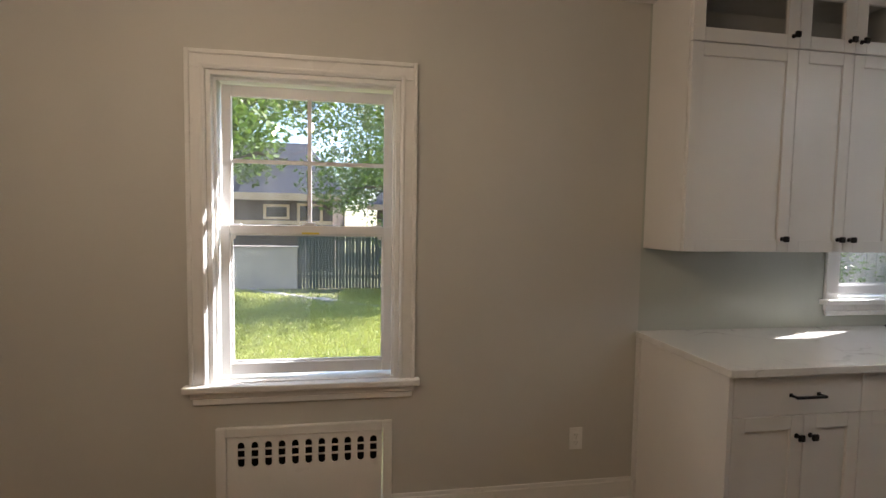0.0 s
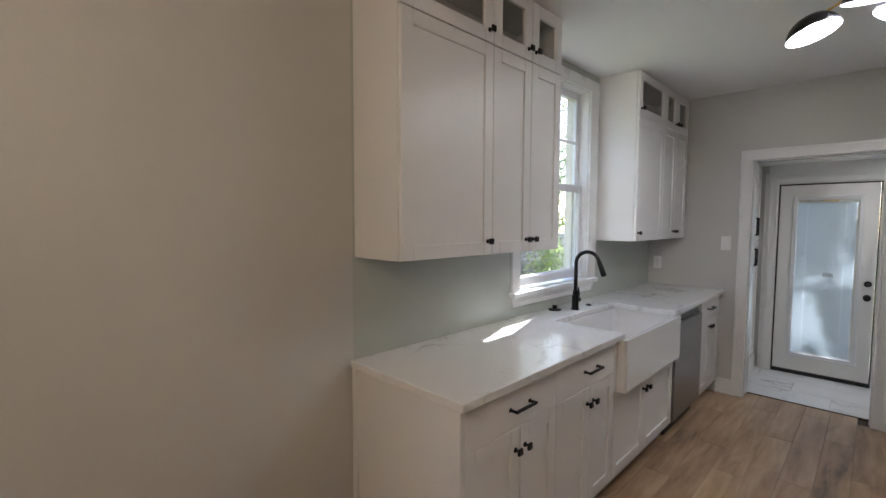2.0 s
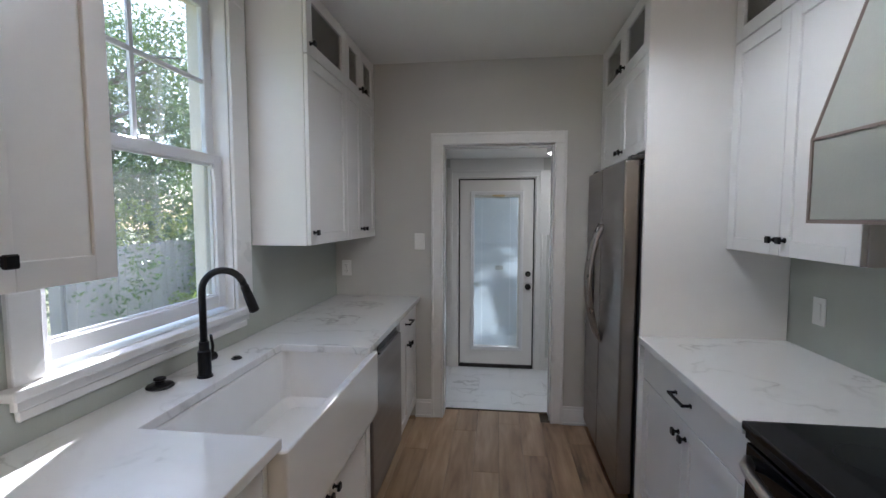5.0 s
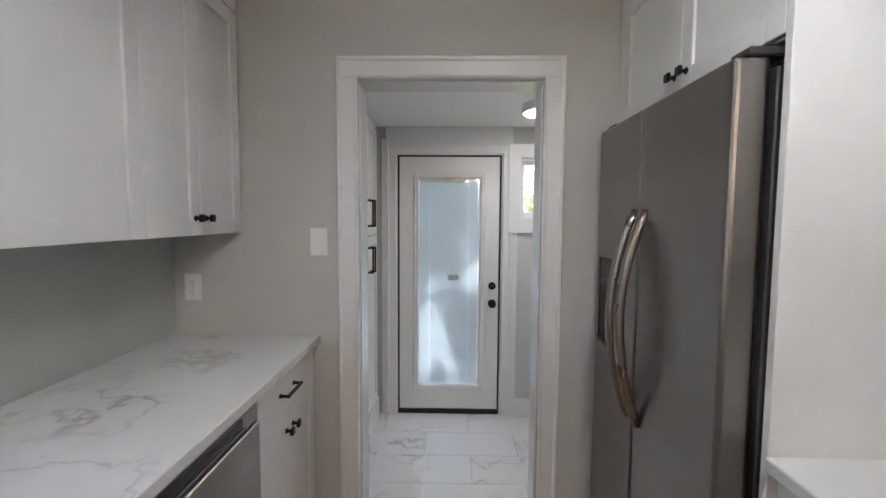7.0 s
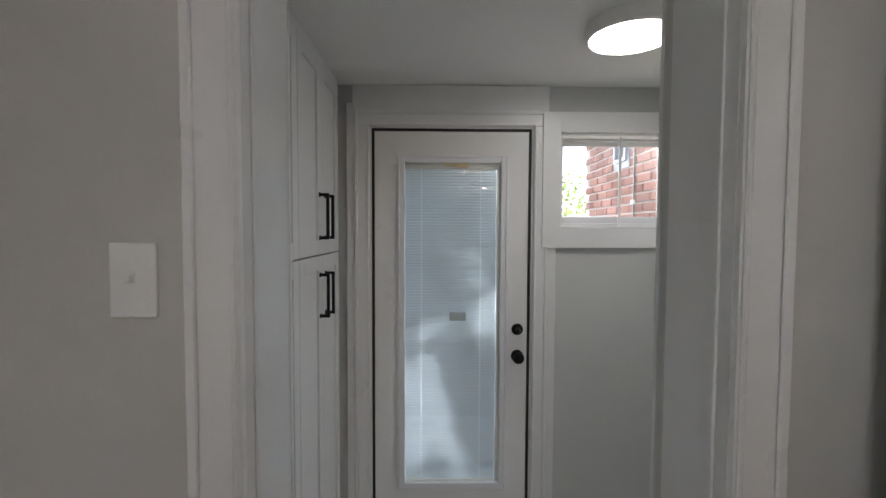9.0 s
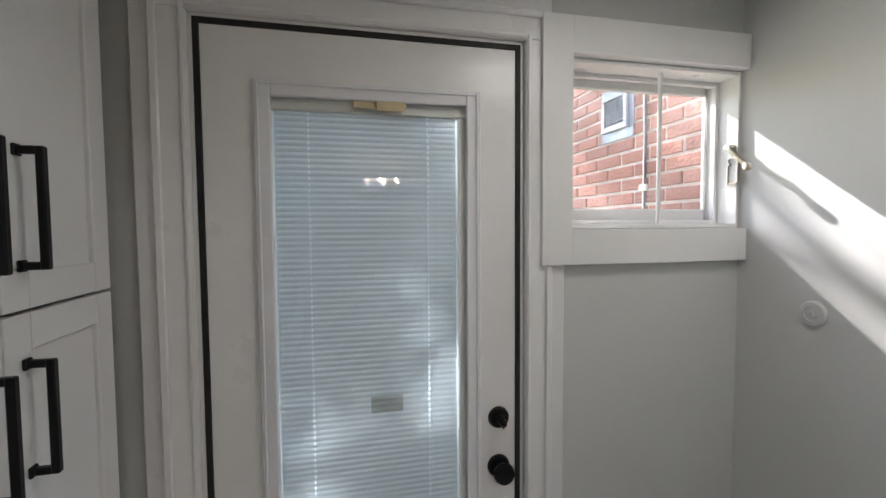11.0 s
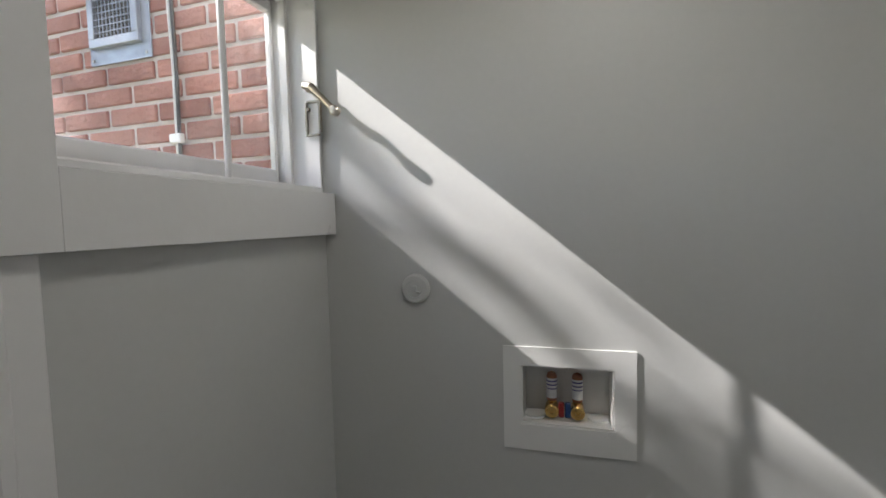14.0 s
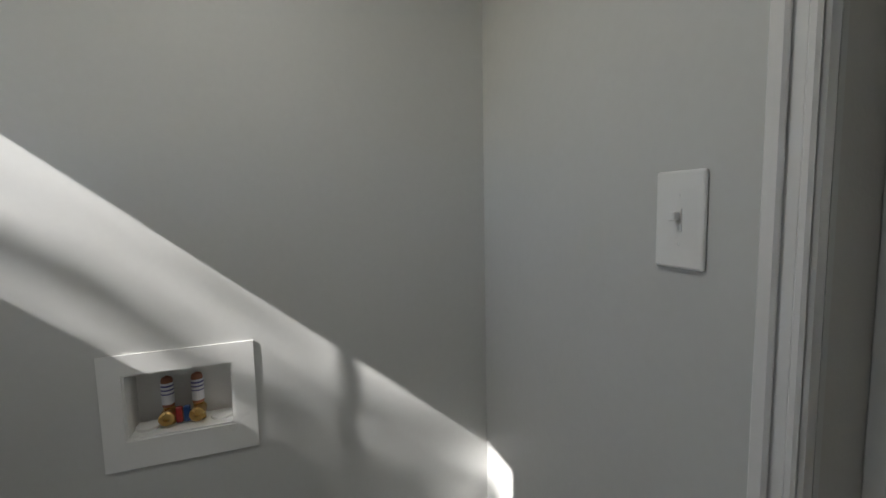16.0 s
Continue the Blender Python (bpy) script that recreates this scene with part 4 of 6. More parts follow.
for a, b, k in ((4.030, 4.485, 4.453), (4.485, 4.950, 4.517)):
    knob(k, YS, 0.64, 1, shaker(a, b, 0.11, 0.70, YS, 1, o))
solid("countertop", bx((4.028, 4.950, S + 0.002, 0.618, TOP, CT), bevel=0.003), QUARTZ, "white veined quartz countertop beside the range", "countertop")
wall_unit("wall_cabinet", 4.176, 4.950, (4.56,), 1.333, 2.262, CEILZ - 0.003, 0.236, 1, S + 0.002, ((0, 4.528), (1, 4.592)), ((0, 4.528), (1, 4.592)), "white shaker wall cabinet over the range counter", "south wall cabinets")
fc = thing("fridge_cabinet", (5.41, 0.3, 0.0), "white cabinet and tall panel round the refrigerator, glazed top doors", "cabinet")
part("body", hollow(4.975, 5.86, S + 0.002, 0.587, 1.80, 2.26, 1), CAB, fc)
part("side_panel", bx((4.952, 4.974, S + 0.002, 0.608, 0.0, CEILZ - 0.003), bevel=0.0015), CAB, fc)
part("upper_body", hollow(4.975, 5.86, S + 0.002, 0.587, 2.26, CEILZ - 0.003, 1), CAB, fc)
for a, b, k in ((4.976, 5.40, 5.366), (5.40, 5.858, 5.434)):
    knob(k, 0.608, 1.85, 1, shaker(a, b, 1.80, 2.259, 0.608, 1, fc))
    knob(k, 0.608, 2.315, 1, shaker(a, b, 2.261, CEILZ - 0.006, 0.608, 1, fc, "glass_door", True, 0.06))
solid("fridge_cabinet_filler", bx((5.86, 5.898, 0.588, 0.606, 1.80, CEILZ - 0.003), bevel=0.001), CAB, "white filler strip beside the fridge cabinet", "cabinet")

# refrigerator
fr = thing("refrigerator", (5.43, 0.3, 0.0), "stainless side-by-side refrigerator with a dark dispenser", "refrigerator")
part("body", bx((5.0, 5.862, S + 0.03, 0.60, 0.02, 1.745), bevel=0.004), DARKPL, fr, "dark grey case")
part("foot_grille", bx((5.01, 5.852, 0.55, 0.60, 0.0, 0.055)), BLACK, fr)
for a, b in ((5.002, 5.459), (5.465, 5.862)):
    d = part("door", bx((a, b, 0.612, 0.69, 0.06, 1.765), bevel=0.012, seg=3), STEEL, fr)
    if a > 5.3:
        part("dispenser_panel", bx((5.63, 5.805, 0.688, 0.693, 1.151, 1.255), bevel=0.004), DARKPL, d, "dark dispenser controls")
        part("dispenser_recess", bx((5.63, 5.805, 0.688, 0.6915, 0.935, 1.151), bevel=0.002), SOOT, d, "dark dispenser recess")
        part("dispenser_frame", bx((5.622, 5.63, 0.688, 0.697, 0.927, 1.262), (5.805, 5.813, 0.688, 0.697, 0.927, 1.262), (5.63, 5.805, 0.688, 0.70, 0.922, 0.936), (5.63, 5.805, 0.688, 0.697, 1.255, 1.262), bevel=0.002), DARKPL, d)
        part("dispenser_paddle", bx((5.70, 5.735, 0.6915, 0.697, 1.06, 1.12), bevel=0.004), SOOT, d)
        for k in range(4):
            part("button", bx((5.655 + 0.034 * k, 5.667 + 0.034 * k, 0.693, 0.6936, 1.172, 1.178)), STEELH, d)
        hx = 5.492
    else:
        hx = 5.412
    pts = [(hx, 0.688 + 0.074 * math.sin(math.pi * t) ** 0.75, 0.748 + 0.692 * t) for t in [i / 18 for i in range(19)]]
    part("handle", tube(pts, 0.0145, 12, (1.15, 0.85)), STEELH, d, "curved satin steel handle", smooth=True)
    part("hinge_cover", bx(((a if a < 5.3 else b - 0.07), (a + 0.07 if a < 5.3 else b), 0.57, 0.66, 1.766, 1.786), bevel=0.004), DARKPL, fr)

# range
rg = thing("electric_range", (3.645, 0.27, 0.0), "black glass electric range with a curved steel handle", "range")
part("body", bx((3.266, 4.020, S + 0.02, 0.575, 0.02, 0.895), bevel=0.003), BLACK, rg)
ck = part("cooktop", bx((3.262, 4.024, S + 0.02, 0.622, 0.893, 0.917), bevel=0.005, seg=2), BLKGLASS, rg, "glossy black ceramic cooktop")
for cx, cy, r in ((3.46, 0.42, 0.11), (3.83, 0.42, 0.085), (3.46, 0.14, 0.085), (3.83, 0.14, 0.11)):
    part("burner_ring", lathe([(r, 0.0), (r, 0.0004), (r - 0.003, 0.0004), (r - 0.003, 0.0)], pose(cx, cy, 0.917), 40, False), SOOT, ck)
od = part("oven_door", bx((3.270, 4.016, 0.576, 0.612, 0.24, 0.86), bevel=0.006, seg=2), BLKGLASS, rg, "black glass oven door")
pts = [(3.30 + 0.69 * t, 0.612 + 0.058 * math.sin(math.pi * t) ** 0.4, 0.815) for t in [i / 20 for i in range(21)]]
part("handle", tube(pts, 0.019, 14, (1, 0.75)), PALESTEEL, od, "curved satin steel oven handle", smooth=True)
part("drawer", bx((3.270, 4.016, 0.576, 0.606, 0.07, 0.228), bevel=0.006, seg=2), BLKGLASS, rg)
part("front_lip", bx((3.264, 4.022, 0.576, 0.612, 0.866, 0.892), bevel=0.004), BLACK, rg)

# hood
hd = thing("range_hood", (3.73, 0.2, 1.469), "sage-grey tapered range hood with taupe edge trim", "range hood")
HX0, HX1, HY = 3.30, 4.139, 0.407
part("canopy", bx((HX0, HX1, S + 0.002, HY, 1.475, 1.70), bevel=0.002), HOOD, hd)


def frustum(a, b, z0, z1):
    bm = bmesh.new()
    lo = [bm.verts.new((x, y, z0)) for x, y in ((a[0], a[2]), (a[1], a[2]), (a[1], a[3]), (a[0], a[3]))]
    hi = [bm.verts.new((x, y, z1)) for x, y in ((b[0], b[2]), (b[1], b[2]), (b[1], b[3]), (b[0], b[3]))]
    for i in range(4):
        bm.faces.new((lo[i], lo[(i + 1) % 4], hi[(i + 1) % 4], hi[i]))
    bm.faces.new(lo)
    bm.faces.new(hi)
    return bm


HA, HB = (HX0, HX1, S + 0.002, HY), (3.50, 3.945, S + 0.002, 0.25)
part("chimney", frustum(HA, HB, 1.706, CEILZ - 0.002), HOOD, hd)
part("trim", bx((HX0 - 0.004, HX1 + 0.004, S + 0.002, HY + 0.004, 1.465, 1.475), (HX0 - 0.004, HX1 + 0.004, S + 0.002, HY + 0.004, 1.699, 1.707), (HX1 - 0.006, HX1 + 0.004, HY - 0.006, HY + 0.004, 1.475, 1.699), (HX0 - 0.004, HX0 + 0.006, HY - 0.006, HY + 0.004, 1.475, 1.699)), HOODTRIM, hd, "taupe edge trim")
for hx0, hx1 in ((HX1, HB[1]), (HX0, HB[0])):
    part("edge_trim", tube([(hx0, HY, 1.704), (hx1, HB[3], CEILZ - 0.01)], 0.006, 6), HOODTRIM, hd, "taupe edge trim")

# ---- ceiling lamp with three shades ----
LC = Vector((4.23, 1.06, CEILZ))
pl = thing("ceiling_lamp", LC, "black ceiling lamp with three oval shades, switched on", "ceiling lamp")
part("canopy", lathe([(0.0, 0.0), (0.06, 0.0), (0.062, -0.006), (0.055, -0.022), (0.02, -0.03), (0.012, -0.075), (0.0, -0.08)], Matrix.Translation(LC), 24), PENDANT, pl)
for (sx, sy, sz), az in (((4.155, 1.012, 2.462), 205), ((4.31, 1.215, 2.425), 62), ((4.335, 0.895, 2.435), -55)):
    c = Vector((sx, sy, sz))
    part("arm", tube([LC + Vector((0, 0, -0.05)), LC.lerp(c, 0.5) + Vector((0, 0, -0.01)), c + Vector((0, 0, 0.045))], 0.006, 8), BRASS, pl, "thin brass arm")
    m = Matrix.Translation(c) @ Matrix.Rotation(radians(az), 4, "Z") @ Matrix.Rotation(radians(14), 4, "Y") @ Matrix.Diagonal((1.0, 0.78, 1, 1))
    outer = [(0.0, 0.068), (0.035, 0.063), (0.07, 0.048), (0.098, 0.022), (0.113, -0.006), (0.117, -0.024)]
    inner = [(0.1155, -0.024), (0.111, -0.006), (0.096, 0.02), (0.068, 0.045), (0.034, 0.059), (0.0, 0.064)]
    sh = part("shade", lathe(outer + [inner[0]], m, 28, False), PENDANT, pl, smooth=True)
    part("liner", lathe(inner, m @ Matrix.Diagonal((0.99, 0.99, 0.99, 1)), 28, False), LINER, sh, "white enamel lining", smooth=True)
    part("socket", lathe([(0.013, 0.062), (0.013, 0.03), (0.0, 0.03)], m, 12), BRASS, sh)
    part("bulb", lathe([(0.0, 0.03), (0.02, 0.024), (0.03, 0.008), (0.03, -0.004), (0.02, -0.018), (0.0, -0.024)], m, 16), GLOW_K, sh, "lit round bulb", smooth=True)

# ---- dining chandelier, seen in the reflections of the panes ----
CC = Vector((0.55, 0.68, 2.10))
ch = thing("chandelier", CC, "small brass chandelier with warm candle bulbs, switched on", "chandelier")
part("stem", tube([CC + Vector((0, 0, -0.05)), CC + Vector((0, 0, 0.46))], 0.007, 10), BRASS, ch)
part("canopy", lathe([(0.0, 0.475), (0.06, 0.473), (0.055, 0.455), (0.0, 0.445)], Matrix.Translation(CC), 20), BRASS, ch)
for i in range(6):
    a = radians(60 * i + 12)
    d = Vector((math.cos(a), math.sin(a), 0))
    ar = part("arm", tube([CC, CC + d * 0.12 + Vector((0, 0, -0.05)), CC + d * 0.26 + Vector((0, 0, -0.03)), CC + d * 0.3 + Vector((0, 0, 0.03))], 0.005, 8), BRASS, ch)
    q = Matrix.Translation(CC + d * 0.3 + Vector((0, 0, 0.03)))
    part("candle_sleeve", lathe([(0.011, 0.0), (0.011, 0.07), (0.0, 0.07)], q, 12), LINER, ar)
    part("bulb", lathe([(0.0, 0.07), (0.012, 0.085), (0.014, 0.10), (0.008, 0.125), (0.0, 0.14)], q, 12), GLOW_C, ar, "lit candle bulb", smooth=True)

# ---- utility room: pantry cupboards ----
YP = 1.858


def pantry(x0, x1, gap, label):
    o = thing("pantry_cupboard", ((x0 + x1) / 2, 2.15, MF), label, "cupboard", "pantry cupboards")
    part("body", hollow(x0, x1, YP + 0.021, N - 0.002, MF + 0.17, 2.062, -1), CAB, o)
    part("plinth", bx((x0, x1, YP - 0.012, YP + 0.02, MF, MF + 0.165), bevel=0.003), TRIM, o)
    for a, b, h in ((x0, gap, gap - 0.042), (gap, x1, gap + 0.042)):
        u = shaker(a, b, 1.286, 2.062, YP, -1, o)
        bar_handle(h, YP, 1.348, 1.532, -1, u)
        l = shaker(a, b, MF + 0.172, 1.283, YP, -1, o)
        bar_handle(h, YP, 1.034, 1.212, -1, l)
    return o


pantry(6.705, 7.315, 7.012, "tall white shaker pantry cupboard next to the back door")
pantry(6.176, 6.703, 6.438, "tall white shaker pantry cupboard with black bar handles")
solid("pantry_filler", bx((6.176, 7.315, YP + 0.004, YP + 0.022, 2.063, MC - 0.001)), CAB, "white filler board between cupboards and ceiling", "cupboard")

# ---- back door ----
bd = thing("door_1", (ME, 1.3165, MF), "white half-glazed back door with blinds between the panes", "door", kind="structure")
part("casing", bx(*casing_boxes(0.915, 1.718, MF, 1.892, 0.074, ME, -1, "x"), (ME - 0.014, ME, 1.793, 1.832, MF, 2.0), bevel=0.003), TRIM, bd)
part("door_frame", bx((ME, ME + 0.13, 0.915, 0.923, MF, 1.892), (ME, ME + 0.13, 1.710, 1.718, MF, 1.892), (ME, ME + 0.13, 0.923, 1.710, 1.884, 1.892)), TRIM, bd)
part("weatherstrip", bx((ME - 0.001, ME + 0.03, 0.9235, 0.936, MF, 1.8835), (ME - 0.001, ME + 0.03, 1.697, 1.7095, MF, 1.8835), (ME - 0.001, ME + 0.03, 0.936, 1.697, 1.871, 1.8835), (ME - 0.004, ME + 0.05, 0.936, 1.697, MF, MF + 0.035)), RUBBER, bd, "black rubber weatherstrip")
DG = (1.070, 1.552, 0.105, 1.720)
DXF = ME + 0.004
leaf = part("door_leaf", bx((DXF, DXF + 0.044, 0.937, DG[0], MF + 0.04, 1.870), (DXF, DXF + 0.044, DG[1], 1.696, MF + 0.04, 1.870), (DXF, DXF + 0.044, DG[0], DG[1], MF + 0.04, DG[2]), (DXF, DXF + 0.044, DG[0], DG[1], DG[3], 1.870)), TRIM, bd)
w = 0.034
part("glazing_bead", bx((DXF - 0.012, DXF, DG[0] - w, DG[0] + 0.004, DG[2] - w, DG[3] + w), (DXF - 0.012, DXF, DG[1] - 0.004, DG[1] + w, DG[2] - w, DG[3] + w), (DXF - 0.012, DXF, DG[0] + 0.004, DG[1] - 0.004, DG[2] - w, DG[2] + 0.004), (DXF - 0.012, DXF, DG[0] + 0.004, DG[1] - 0.004, DG[3] - 0.004, DG[3] + w),
                        (DXF - 0.016, DXF - 0.012, DG[0] - w + 0.006, DG[0] - w + 0.014, DG[2] - w + 0.006, DG[3] + w - 0.006), (DXF - 0.016, DXF - 0.012, DG[1] + w - 0.014, DG[1] + w - 0.006, DG[2] - w + 0.006, DG[3] + w - 0.006), (DXF - 0.016, DXF - 0.012, DG[0] - w + 0.014, DG[1] + w - 0.014, DG[3] + w - 0.014, DG[3] + w - 0.006), (DXF - 0.016, DXF - 0.012, DG[0] - w + 0.014, DG[1] + w - 0.014, DG[2] - w + 0.006, DG[2] - w + 0.014), bevel=0.0025), VINYL, leaf)
for by in (DG[0] - 0.013, DG[1] + 0.013):
    for k in range(6):
        part("screw_plug", lathe([(0.0032, 0.0), (0.0032, 0.0012), (0.002, 0.0016), (0.0, 0.0008)], Matrix.Translation((DXF - 0.012, by, 0.22 + 0.29 * k)) @ Matrix.Rotation(radians(-90), 4, "Y"), 10), VINYL, leaf)
for px in (DXF + 0.004, DXF + 0.038):
    p = part("pane", bx((px, px + 0.003, DG[0], DG[1], DG[2], DG[3])), GLASS, leaf)
    p.visible_shadow = False
BY0, BY1 = DG[0] + 0.026, DG[1] - 0.008            # ends of the slats
bl = part("blind", bx((DXF + 0.010, DXF + 0.032, DG[0] + 0.001, DG[1] - 0.001, DG[3] - 0.030, DG[3] - 0.001), (DXF + 0.012, DXF + 0.03, BY0, BY1, DG[2] + 0.003, DG[2] + 0.014), bevel=0.002), SPACER, leaf, "white enclosed mini blind")
for y0_, y1_, x1_ in ((DG[0] + 0.0005, DG[0] + 0.020, 0.036), (DG[1] - 0.003, DG[1] - 0.0005, 0.036)):
    part("side_spacer", bx((DXF + 0.008, DXF + x1_, y0_, y1_, DG[2] + 0.001, DG[3] - 0.031)), SPACER, bl, "grey-green glazing spacer")
# added strips brighten the slat-end gaps like leaking daylight
for y0_, y1_ in ((DG[0] + 0.0202, BY0 + 0.0012), (BY1 - 0.0012, DG[1] - 0.0032)):
    part("side_channel", bx((DXF + 0.022, DXF + 0.0235, y0_, y1_, DG[2] + 0.001, DG[3] - 0.031)), LEAK, bl, "added translucent strip for the light leak at the slat ends")
slat_bm = bmesh.new()
prof = [(-0.0019, -0.0096), (-0.0019, -0.0050), (-0.0010, 0.0), (0.0007, 0.0046), (0.0028, 0.0090)]
CORDS = (BY0 + 0.074, BY1 - 0.078)
ends = [BY0, CORDS[0] - 0.0024, CORDS[0] + 0.0024, CORDS[1] - 0.0024, CORDS[1] + 0.0024, BY1]
va = [[slat_bm.verts.new((x, y - 1.3165, z)) for x, z in prof] for y in ends]
for k in range(5):
    for i in range(4):
        if k % 2 == 0 or i in (0, 3):              # route holes for the cords
            slat_bm.faces.new((va[k][i], va[k][i + 1], va[k + 1][i + 1], va[k + 1][i]))
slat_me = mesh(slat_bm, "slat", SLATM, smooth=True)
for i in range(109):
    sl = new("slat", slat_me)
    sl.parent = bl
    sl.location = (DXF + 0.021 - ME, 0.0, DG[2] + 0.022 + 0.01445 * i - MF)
# strips added behind the route holes to make bright dashes of leaking light
for yy in CORDS:
    part("cord", bx((DXF + 0.0262, DXF + 0.0266, yy - 0.0034, yy + 0.0034, DG[2] + 0.01, DG[3] - 0.03)), LEAK, bl, "added translucent strip for light leaking through the slat holes")
part("tilt_slider", bx((DXF - 0.003, DXF + 0.003, 1.228, 1.358, DG[3] - 0.021, DG[3] - 0.003), (DXF - 0.010, DXF - 0.003, 1.236, 1.302, DG[3] - 0.026, DG[3] - 0.002), bevel=0.001), AGED, leaf, "yellowed blind slider tab")
part("sticker", bx((DXF + 0.0072, DXF + 0.0078, 1.243, 1.325, 0.932, 0.975)), STICK2, leaf, "faint grey sticker on the glass")
for zz, r, dp in ((0.892, 0.029, 0.02), (0.757, 0.031, 0.016)):
    q = Matrix.Translation((DXF, 0.985, zz)) @ Matrix.Rotation(radians(-90), 4, "Y")
    rose = part("deadbolt" if zz > 0.8 else "door_knob", lathe([(r, 0.0), (r, 0.006), (r * 0.9, 0.012), (0.012, 0.014), (0.011, 0.03), (0.011 if zz > 0.8 else 0.024, 0.034), (0.009 if zz > 0.8 else 0.029, 0.045), (0.005 if zz > 0.8 else 0.026, 0.055), (0.0, 0.058)], q, 24), BLACK, leaf, "matte black lock" if zz > 0.8 else "matte black door knob", smooth=False)
    if zz > 0.8:
        part("thumb_turn", bx((DXF - 0.045, DXF - 0.03, 0.982, 0.988, zz - 0.016, zz + 0.016), bevel=0.002), BLACK, rose)
structure("trim_header", bx((ME - 0.016, ME, 0.842, 1.80, 1.9668, MC - 0.002), bevel=0.0015), TRIM, "flat white header board over the back door", "trim")
structure("trim_post", bx((ME - 0.012, ME, 0.800, 0.838, MF, 1.303), bevel=0.002), TRIM, "flat white board beside the door casing", "trim")

# ---- small casement window by the back door ----
w3 = thing("window_3", (ME, 0.5, 1.303), "small white casement window with flat board casing", "window", kind="structure")
part("casing", bx((ME - 0.03, ME, 0.786, 0.873, 1.303, 1.962), (ME - 0.03, ME, 0.216, 0.786, 1.303, 1.398), (ME - 0.03, ME, 0.216, 0.786, 1.866, 1.962), bevel=0.0007), TRIM, w3)
part("jamb", bx((ME - 0.002, ME + 0.132, 0.2222, 0.2265, 1.4005, 1.8635), (ME - 0.002, ME + 0.132, 0.774, 0.7855, 1.4005, 1.8635), (ME - 0.002, ME + 0.132, 0.2265, 0.774, 1.4005, 1.412), (ME - 0.002, ME + 0.132, 0.2265, 0.774, 1.852, 1.8635),
                 (ME + 0.07, ME + 0.09, 0.2265, 0.238, 1.412, 1.852), (ME + 0.07, ME + 0.09, 0.762, 0.774, 1.412, 1.852), (ME + 0.07, ME + 0.09, 0.238, 0.762, 1.84, 1.852), (ME + 0.07, ME + 0.09, 0.238, 0.762, 1.412, 1.424), bevel=0.0015), TRIM, w3)
cs = part("casement_sash", bx((ME + 0.112, ME + 0.13, 0.2275, 0.236, 1.414, 1.85), (ME + 0.112, ME + 0.13, 0.736, 0.772, 1.414, 1.85), (ME + 0.112, ME + 0.13, 0.236, 0.736, 1.414, 1.460), (ME + 0.112, ME + 0.13, 0.236, 0.736, 1.822, 1.85), bevel=0.003), TRIM, w3)
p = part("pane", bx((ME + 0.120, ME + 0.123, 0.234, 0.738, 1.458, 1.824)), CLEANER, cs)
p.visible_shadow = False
part("window_bar", tube([(ME + 0.032, 0.472, 1.410), (ME + 0.032, 0.472, 1.853)], 0.0062, 12), TRIM, w3, "slim round white bar")
LX0, LX1, LZ0, LZ1 = ME - 0.009, ME + 0.031, 1.531, 1.612
lt = part("latch", bx((LX0, LX0 + 0.005, 0.2225, 0.232, LZ0 + 0.008, LZ1), (LX1 - 0.005, LX1, 0.2225, 0.232, LZ0, LZ1 - 0.004), (LX0 + 0.005, LX1 - 0.005, 0.2225, 0.232, LZ0, LZ0 + 0.005), (LX0 + 0.005, LX1 - 0.005, 0.2225, 0.232, LZ1 - 0.005, LZ1), (LX1 - 0.012, LX1 - 0.006, 0.2225, 0.234, 1.588, 1.596), bevel=0.001), NICKEL, w3, "aged nickel window latch")
part("latch_lever", join(lathe([(0.012, 0.0), (0.012, 0.006), (0.009, 0.010), (0.009, 0.022), (0.0, 0.022)], facing(ME + 0.014, 0.229, 1.640, 1), 14), tube([(ME + 0.018, 0.249, 1.641), (ME - 0.004, 0.256, 1.634), (ME - 0.030, 0.258, 1.609), (ME - 0.062, 0.258, 1.577)], [0.008, 0.009, 0.0068, 0.007], 10), lathe([(0.008, 0.0), (0.0115, 0.003), (0.0115, 0.014), (0.008, 0.017), (0.0, 0.0175)], facing(ME - 0.064, 0.250, 1.575, 1), 16)), NICKEL, lt)
part("hinge", bx((ME + 0.03, ME + 0.036, 0.768, 0.775, 1.52, 1.62), (ME + 0.026, ME + 0.04, 0.766, 0.7745, 1.63, 1.65), bevel=0.001), NICKEL, w3, "aged nickel stay")

# ---- utility lamp ----
um = thing("flush_ceiling_light", (6.72, 0.73, MC), "round white flush ceiling light, switched on", "ceiling light")
part("rim", lathe([(0.150, 0.0), (0.150, -0.045), (0.143, -0.052), (0.139, -0.050), (0.139, -0.03), (0.0, -0.03)], Matrix.Translation((6.72, 0.73, MC)), 40), PLATE, um, smooth=False)
part("diffuser", lathe([(0.0, -0.052), (0.10, -0.0515), (0.138, -0.049), (0.138, -0.046), (0.0, -0.046)], Matrix.Translation((6.72, 0.73, MC)), 40), GLOW_M, um, "lit white diffuser")

# ---- washer outlet box, capped vent ----
wb = thing("washer_outlet_box", (6.837, MS, 0.834), "white recessed washer outlet box with two brass valves", "outlet box")
part("face_frame", bx((6.702, 6.744, MS, MS + 0.004, 0.834, 1.058), (6.932, 6.969, MS, MS + 0.004, 0.834, 1.058), (6.744, 6.932, MS, MS + 0.004, 1.018, 1.058), (6.744, 6.932, MS, MS + 0.004, 0.834, 0.889)), PLATE, wb)
